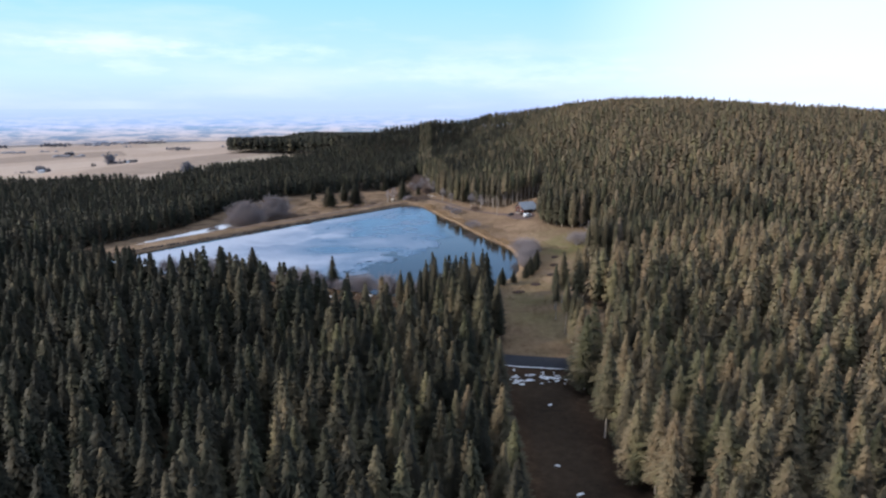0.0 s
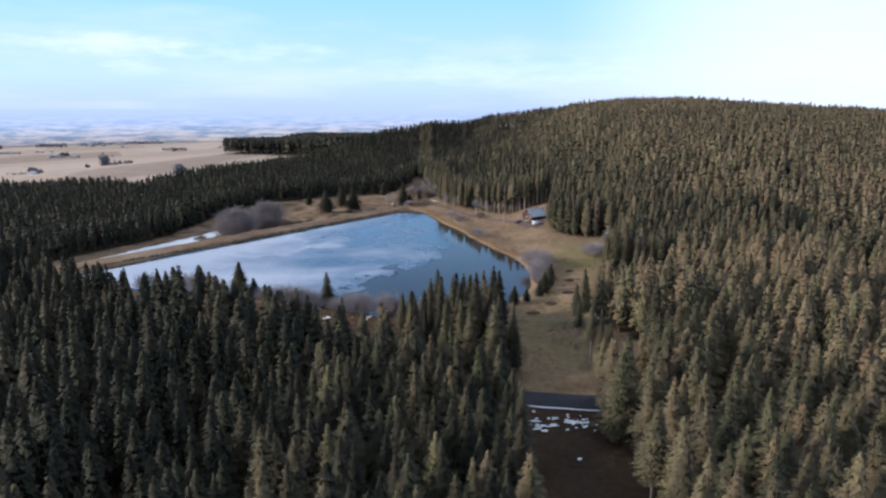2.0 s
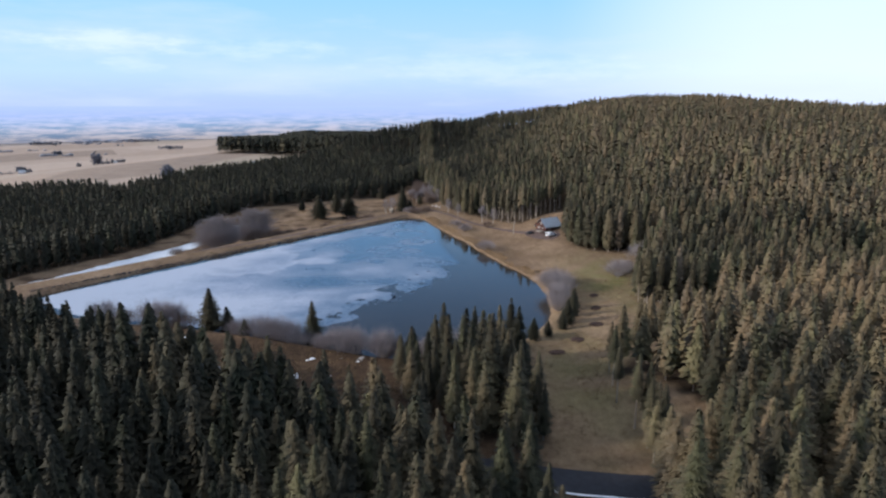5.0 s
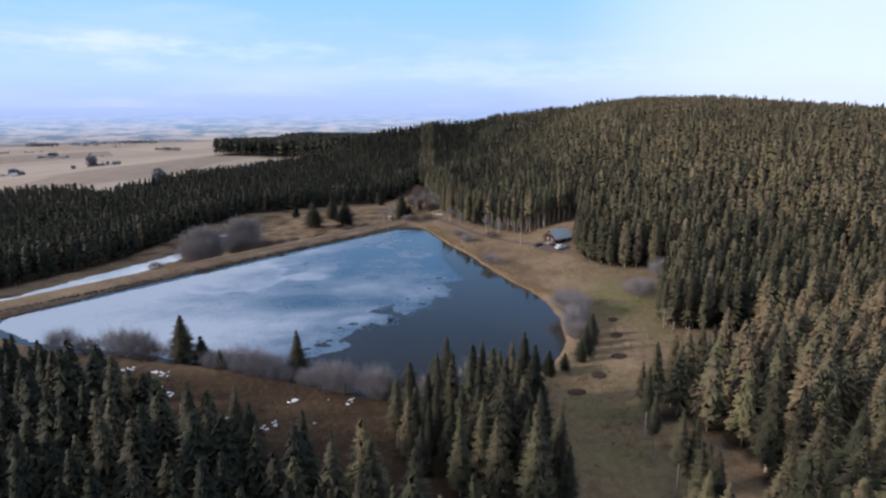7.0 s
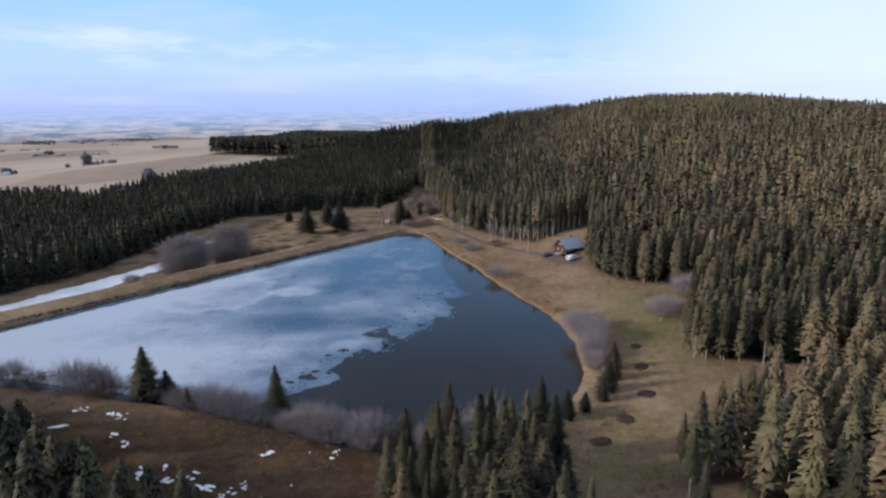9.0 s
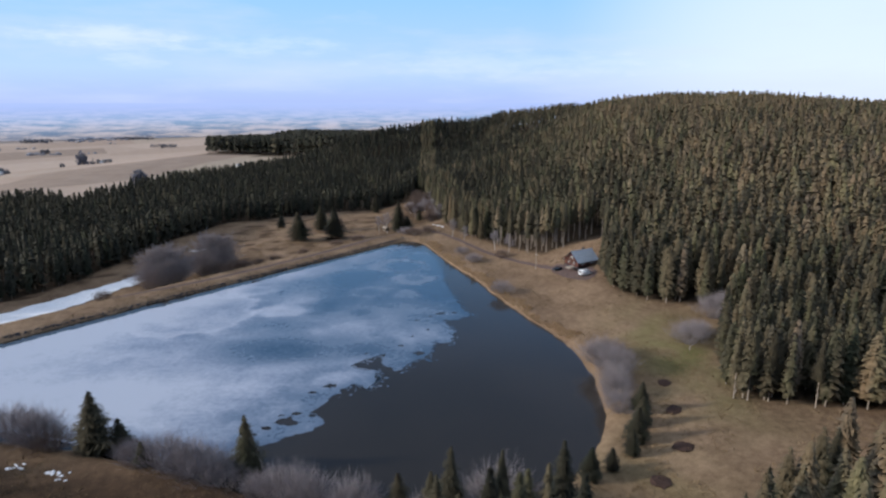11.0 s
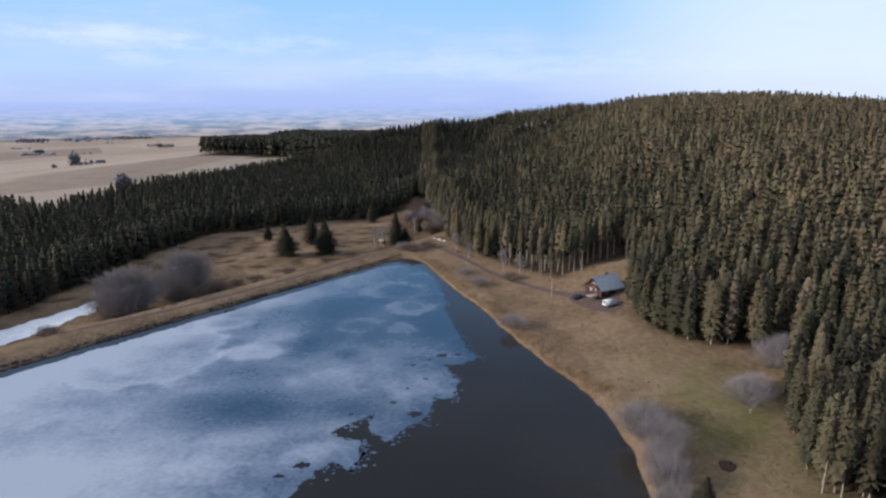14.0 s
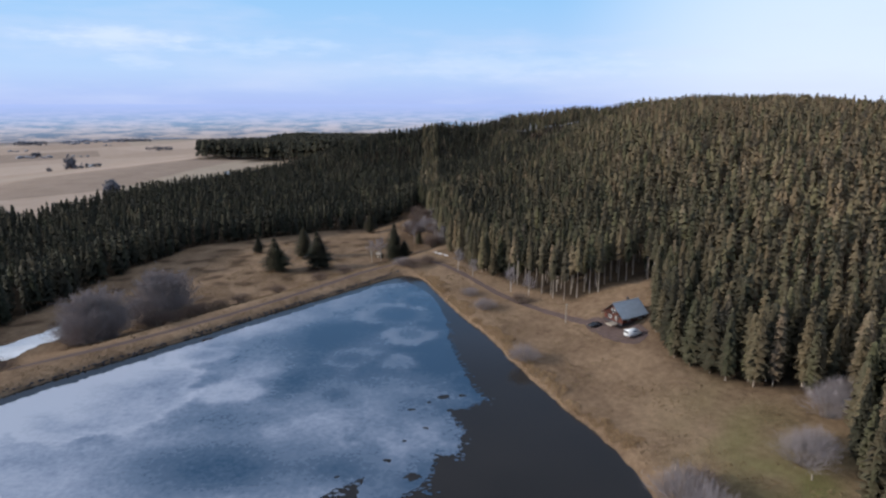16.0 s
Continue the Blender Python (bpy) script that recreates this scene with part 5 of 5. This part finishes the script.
    box(bm, (3.2, 2.6, 0.3), (-L / 2 - 1.7, -1.2, 0.1), (0, 0, 0), 0.03)
    part("terrace", bm, PALEWOOD, t, "pale plank terrace by the gable")
    return t


chalet()


# ---- vehicles ----
def profile_body(bm, pts, half, inset, top_from):
    """A body from a side outline; the upper part leans in."""
    rings = []
    for side in (-1, 1):
        rings.append([bm.verts.new((x, side * (half - (inset if z > top_from else 0)), z)) for x, z in pts])
    bm.faces.new(rings[0][::-1]), bm.faces.new(rings[1])
    k = len(pts)
    for i in range(k):
        bm.faces.new((rings[0][i], rings[0][(i + 1) % k], rings[1][(i + 1) % k], rings[1][i]))
    bmesh.ops.recalc_face_normals(bm, faces=bm.faces)
    bmesh.ops.bevel(bm, geom=list(bm.edges), offset=0.05, segments=2, affect="EDGES")


def vehicle(name, at, turn, label, category, outline, half, paint, glasses, wheel_x, wheel_r, front, rear):
    t = thing(name, at, label, category, "", turn)
    bm = bmesh.new()
    profile_body(bm, outline, half, 0.16, 1.0)
    part("body", bm, paint, t, "", True)
    for nm, size, pos, rot in glasses:
        bm = bmesh.new()
        box(bm, size, pos, rot, 0.015)
        part(nm, bm, GLASS, t, "dark glass")
    for x in wheel_x:
        for s in (-1, 1):
            bm = bmesh.new()
            rod(bm, (x, s * (half - 0.20), wheel_r), (x, s * (half + 0.02), wheel_r), wheel_r, wheel_r, 16)
            w = part("wheel", bm, TYRE, t, "black tyre")
            bm = bmesh.new()
            rod(bm, (x, s * (half + 0.01), wheel_r), (x, s * (half + 0.035), wheel_r), wheel_r * 0.62, wheel_r * 0.55, 12)
            part("rim", bm, METAL, w)
    for s in (-1, 1):
        bm = bmesh.new()
        box(bm, (0.08, 0.34, 0.16), (front, s * (half - 0.28), 0.72), (0, 0, 0), 0.03)
        part("headlight", bm, METAL, t, "clear headlight")
        bm = bmesh.new()
        box(bm, (0.08, 0.2, 0.26), (rear, s * (half - 0.18), 0.85), (0, 0, 0), 0.03)
        part("tail_light", bm, LAMPRED, t, "red tail light")
        bm = bmesh.new()
        box(bm, (0.12, 0.2, 0.14), (0.75, s * (half + 0.08), 1.05), (0, 0, 0), 0.03)
        part("mirror", bm, paint, t)
    for x, nm in ((front, "bumper"), (rear, "bumper")):
        bm = bmesh.new()
        box(bm, (0.16, half * 1.86, 0.2), (x, 0, 0.42), (0, 0, 0), 0.05)
        part(nm, bm, TYRE, t)
    return t


CAR = [(-2.1, 0.3), (2.1, 0.3), (2.15, 0.62), (1.95, 0.82), (0.95, 0.95), (0.25, 1.42), (-1.3, 1.45), (-1.95, 1.0), (-2.15, 0.9)]
vehicle("dark_car", (46.6, 384.0, land_at(46.6, 384.0) + 0.10), 200, "dark blue-black hatchback parked on the gravel yard", "car", CAR, 0.88, CARDARK,
        (("windscreen", (0.80, 1.36, 0.03), (0.62, 0, 1.21), (0, 34, 0)), ("rear_window", (0.72, 1.30, 0.03), (-1.64, 0, 1.25), (0, -36, 0)),
         ("side_window", (1.35, 0.03, 0.34), (-0.55, -0.74, 1.22), (0, 0, 0)), ("side_window", (1.35, 0.03, 0.34), (-0.55, 0.74, 1.22), (0, 0, 0))), (-1.3, 1.32), 0.31, 2.1, -2.1)
K = 1.14
VAN = [(-2.45, 0.35), (2.35, 0.35), (2.42, 0.75), (2.25, 1.05), (1.75, 1.22), (1.0, 1.92), (-2.3, 1.96), (-2.45, 1.7)]
VAN = [(x * K, z * K) for x, z in VAN]
vehicle("white_van", (55.6, 373.0, land_at(55.6, 373.0) + 0.10), 28, "white passenger van parked before the chalet", "van", VAN, 0.95 * K, CARWHITE,
        [(nm, tuple(K * q for q in size), tuple(K * q for q in at), turn) for nm, size, at, turn in (
            ("windscreen", (0.95, 1.5, 0.03), (1.42, 0, 1.60), (0, 43, 0)), ("rear_window", (0.03, 1.4, 0.55), (-2.44, 0, 1.5), (0, 0, 0)),
            ("side_window", (2.9, 0.03, 0.5), (-0.7, -0.81, 1.5), (0, 0, 0)), ("side_window", (2.9, 0.03, 0.5), (-0.7, 0.81, 1.5), (0, 0, 0)))], (-1.7, 1.7), 0.37, 2.36 * K, -2.42 * K)


# ---- poles, posts, hut ----
def pole(x, y, h, label, arm=True):
    t = thing("utility_pole", (x, y, land_at(x, y) - 0.2), label, "pole", "poles")
    bm = bmesh.new()
    rod(bm, (0, 0, 0), (0, 0, h), 0.16, 0.11, 8)
    part("shaft", bm, PALEWOOD, t)
    if arm:
        bm = bmesh.new()
        box(bm, (1.2, 0.1, 0.12), (0, 0, h - 0.4), (0, 0, 0), 0.01)
        c = part("crossarm", bm, PALEWOOD, t)
        for dx in (-0.5, 0.5):
            bm = bmesh.new()
            rod(bm, (dx, 0, h - 0.34), (dx, 0, h - 0.14), 0.04, 0.03, 6)
            part("insulator", bm, WHITE, c)


pole(38.6, 391.0, 7.0, "pale wooden utility pole beside the yard")
pole(-40.5, 511, 6.5, "pale wooden post beside the hut")


def hut(x, y, turn):
    t = thing("hut", (x, y, land_at(x, y) - 0.1), "small weathered wooden hut with a pale roof", "hut", "", turn)
    bm = bmesh.new()
    box(bm, (3.0, 2.4, 2.2), (0, 0, 1.1), (0, 0, 0), 0.03)
    part("wall", bm, DARKWOOD, t)
    for s in (-1, 1):
        bm = bmesh.new()
        box(bm, (3.6, 1.9, 0.1), (0, s * 0.75, 2.6), (-s * 34, 0, 0), 0.01)
        part("roof", bm, PALEWOOD, t, "pale board roof")
    bm = bmesh.new()
    box(bm, (0.8, 0.06, 1.7), (0, -1.23, 0.95), (0, 0, 0), 0.01)
    part("door", bm, PALEWOOD, t)


hut(-37.5, 521, -35)


def stake(x, y, h, lean):
    t = thing("stake", (x, y, land_at(x, y) - 0.25), "pale wooden stake at the water's edge", "stake", "shore stakes")
    bm = bmesh.new()
    rod(bm, (0, 0, 0), (lean, 0.1, h), 0.07, 0.05, 6)
    part("shaft", bm, PALEWOOD, t)


for x, y, h, q in ((40.2, 305, 1.3, 0.1), (40.8, 301, 1.0, -0.2), (39.5, 310, 0.9, 0.15), (38.0, 314, 0.8, 0.0)):
    stake(x, y, h, q)
# post by the open wood edge
t = thing("boundary_post", (70.5, 303, land_at(70.5, 303)), "short pale boundary post at the wood's edge", "post")
bm = bmesh.new()
box(bm, (0.35, 0.25, 1.3), (0, 0, 0.6), (0, 0, 0), 0.04)
part("shaft", bm, PALEWOOD, t)


# ---- the plain ----
def farmhouse(x, y, turn, size, label):
    z = land_at(x, y)
    t = thing("farmhouse", (x, y, z - 0.3), label, "house", "farms on the plain", turn)
    bm = bmesh.new()
    box(bm, (1.6 * size, size, 0.62 * size), (0, 0, 0.31 * size))
    w = part("wall", bm, WHITE, t, "whitewashed wall")
    for s in (-1, 1):
        bm = bmesh.new()
        box(bm, (1.75 * size, 0.68 * size, 0.05 * size), (0, s * 0.27 * size, 0.78 * size), (-s * 35, 0, 0))
        part("roof", bm, ROOFING, t, "grey roof slope")
    for k in range(3):
        bm = bmesh.new()
        box(bm, (0.12 * size, 0.03 * size, 0.16 * size), ((k - 1) * 0.5 * size, -0.505 * size, 0.33 * size))
        part("window", bm, GLASS, t)


def clump(x, y, r0, h, count, seed, label):
    """A round-headed grove far off: trunks and crowns of many small leaf clumps."""
    t = thing("grove", (x, y, land_at(x, y) - 0.5), label, "trees", "groves on the plain")
    r = np.random.default_rng(seed)
    vs, fs, bm = [], [], bmesh.new()
    for i in range(count):
        a, q = r.uniform(0, 6.283), math.sqrt(r.random()) * r0
        cx, cy, hh = q * math.cos(a), q * math.sin(a) * 0.6, h * r.uniform(0.6, 1.05)
        rod(bm, (cx, cy, 0), (cx, cy, hh * 0.7), h * 0.02, h * 0.01, 4)
        for _ in range(26):
            p = np.array([cx, cy, hh * 0.62]) + r.normal(0, 1, 3) * [h * 0.13, h * 0.13, h * 0.17]
            s = h * r.uniform(0.04, 0.09)
            fs.append(it + len(vs) * len(iv))
            vs.append(iv * s * r.uniform(0.7, 1.3, (len(iv), 1)) + p)
    tagged(part("trunks", bm, BARK, t), kind="stuff")
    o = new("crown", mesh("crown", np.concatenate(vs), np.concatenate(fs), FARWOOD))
    o.parent = t


for x, y, r0, h, c, lab in ((-790, 1500, 9, 26, 6, "tall dark grove standing alone in the fields"), (-765, 1470, 30, 9, 9, "low hedge of bushes beside the grove"), (-740, 1495, 26, 10, 8, "bare hedge trees behind the grove"),
                            (-800, 1440, 8, 9, 4, "dark round bush in the field"), (-818, 1275, 11, 15, 7, "dark trees round a farmstead"), (-800, 1268, 13, 9, 6, "low trees beside a farmstead"), (-860, 1290, 30, 6, 6, "thin hedge in the field"),
                            (-1120, 1900, 22, 14, 8, "hedge trees on the plain"), (-900, 2150, 60, 14, 12, "long tree belt on the plain"), (-1500, 2450, 90, 18, 14, "dark wood on the plain"),
                            (-720, 2300, 40, 15, 10, "trees round a distant village"), (-640, 2420, 40, 15, 10, "trees round a distant village"), (-1700, 2350, 110, 16, 16, "distant wood on the plain"), (-1250, 2700, 100, 15, 15, "distant wood on the plain"), (-760, 2800, 90, 15, 14, "distant wood on the plain"),
                            (-300, 742, 6, 19, 4, "leafless rounded tree over the wood's edge")):
    clump(x, y, r0 * 0.7, h, c * 2, int(abs(x) + y), lab)
for x, y, turn, size, lab in ((-806, 1262, 20, 7, "white farmhouse with a grey roof among trees"), (-760, 1520, 60, 6, "small white farmhouse in the fields"), (-690, 2290, 10, 9, "white house of a distant village"), (-660, 2350, 50, 9, "white house of a distant village"),
                              (-330, 2500, 30, 10, "white house on the distant ridge"), (-240, 2560, 70, 10, "white house on the distant ridge"), (-262, 930, 40, 3.5, "white shed in the far field")):
    farmhouse(x, y, turn, size, lab)

# hedges, copses and bare field woods strewn over the plain
r = np.random.default_rng(77)
hx, hy = r.uniform(-2400, 300, 2600), r.uniform(1500, 3000, 2600)
ok = (np.array([noise.noise(Vector((a / 420, b / 260, 9.0))) + 0.5 * noise.noise(Vector((a / 90, b / 60, 3.0))) for a, b in zip(hx, hy)]) > 0.46 - 0.00011 * (hy - 1500)) & (np.abs(hx) < 0.78 * hy) & ~inside(WOOD_FAR, hx, hy)
ok &= np.hypot(hx, hy) > np.where(hx > -300, 2400, 2150)
hx, hy = hx[ok], hy[ok]
hz = land(hx, hy)
vs, fs = [], []
for i in range(len(hx)):
    for _ in range(3):
        s = r.uniform(2.0, 4.6)
        fs.append(it + len(vs) * len(iv))
        vs.append(iv * [s * r.uniform(1.0, 3.0), s, s] * r.uniform(0.75, 1.25, (len(iv), 1)) + [hx[i] + r.normal(0, 22), hy[i] + r.normal(0, 7), hz[i] + s * 0.6])
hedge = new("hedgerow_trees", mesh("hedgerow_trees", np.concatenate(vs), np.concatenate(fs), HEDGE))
tagged(hedge, "grey-blue hedges and copses strewn over the distant plain", "trees", kind="stuff")

# hazy land at the horizon: a plain glowing backdrop far behind everything, its haze painted in
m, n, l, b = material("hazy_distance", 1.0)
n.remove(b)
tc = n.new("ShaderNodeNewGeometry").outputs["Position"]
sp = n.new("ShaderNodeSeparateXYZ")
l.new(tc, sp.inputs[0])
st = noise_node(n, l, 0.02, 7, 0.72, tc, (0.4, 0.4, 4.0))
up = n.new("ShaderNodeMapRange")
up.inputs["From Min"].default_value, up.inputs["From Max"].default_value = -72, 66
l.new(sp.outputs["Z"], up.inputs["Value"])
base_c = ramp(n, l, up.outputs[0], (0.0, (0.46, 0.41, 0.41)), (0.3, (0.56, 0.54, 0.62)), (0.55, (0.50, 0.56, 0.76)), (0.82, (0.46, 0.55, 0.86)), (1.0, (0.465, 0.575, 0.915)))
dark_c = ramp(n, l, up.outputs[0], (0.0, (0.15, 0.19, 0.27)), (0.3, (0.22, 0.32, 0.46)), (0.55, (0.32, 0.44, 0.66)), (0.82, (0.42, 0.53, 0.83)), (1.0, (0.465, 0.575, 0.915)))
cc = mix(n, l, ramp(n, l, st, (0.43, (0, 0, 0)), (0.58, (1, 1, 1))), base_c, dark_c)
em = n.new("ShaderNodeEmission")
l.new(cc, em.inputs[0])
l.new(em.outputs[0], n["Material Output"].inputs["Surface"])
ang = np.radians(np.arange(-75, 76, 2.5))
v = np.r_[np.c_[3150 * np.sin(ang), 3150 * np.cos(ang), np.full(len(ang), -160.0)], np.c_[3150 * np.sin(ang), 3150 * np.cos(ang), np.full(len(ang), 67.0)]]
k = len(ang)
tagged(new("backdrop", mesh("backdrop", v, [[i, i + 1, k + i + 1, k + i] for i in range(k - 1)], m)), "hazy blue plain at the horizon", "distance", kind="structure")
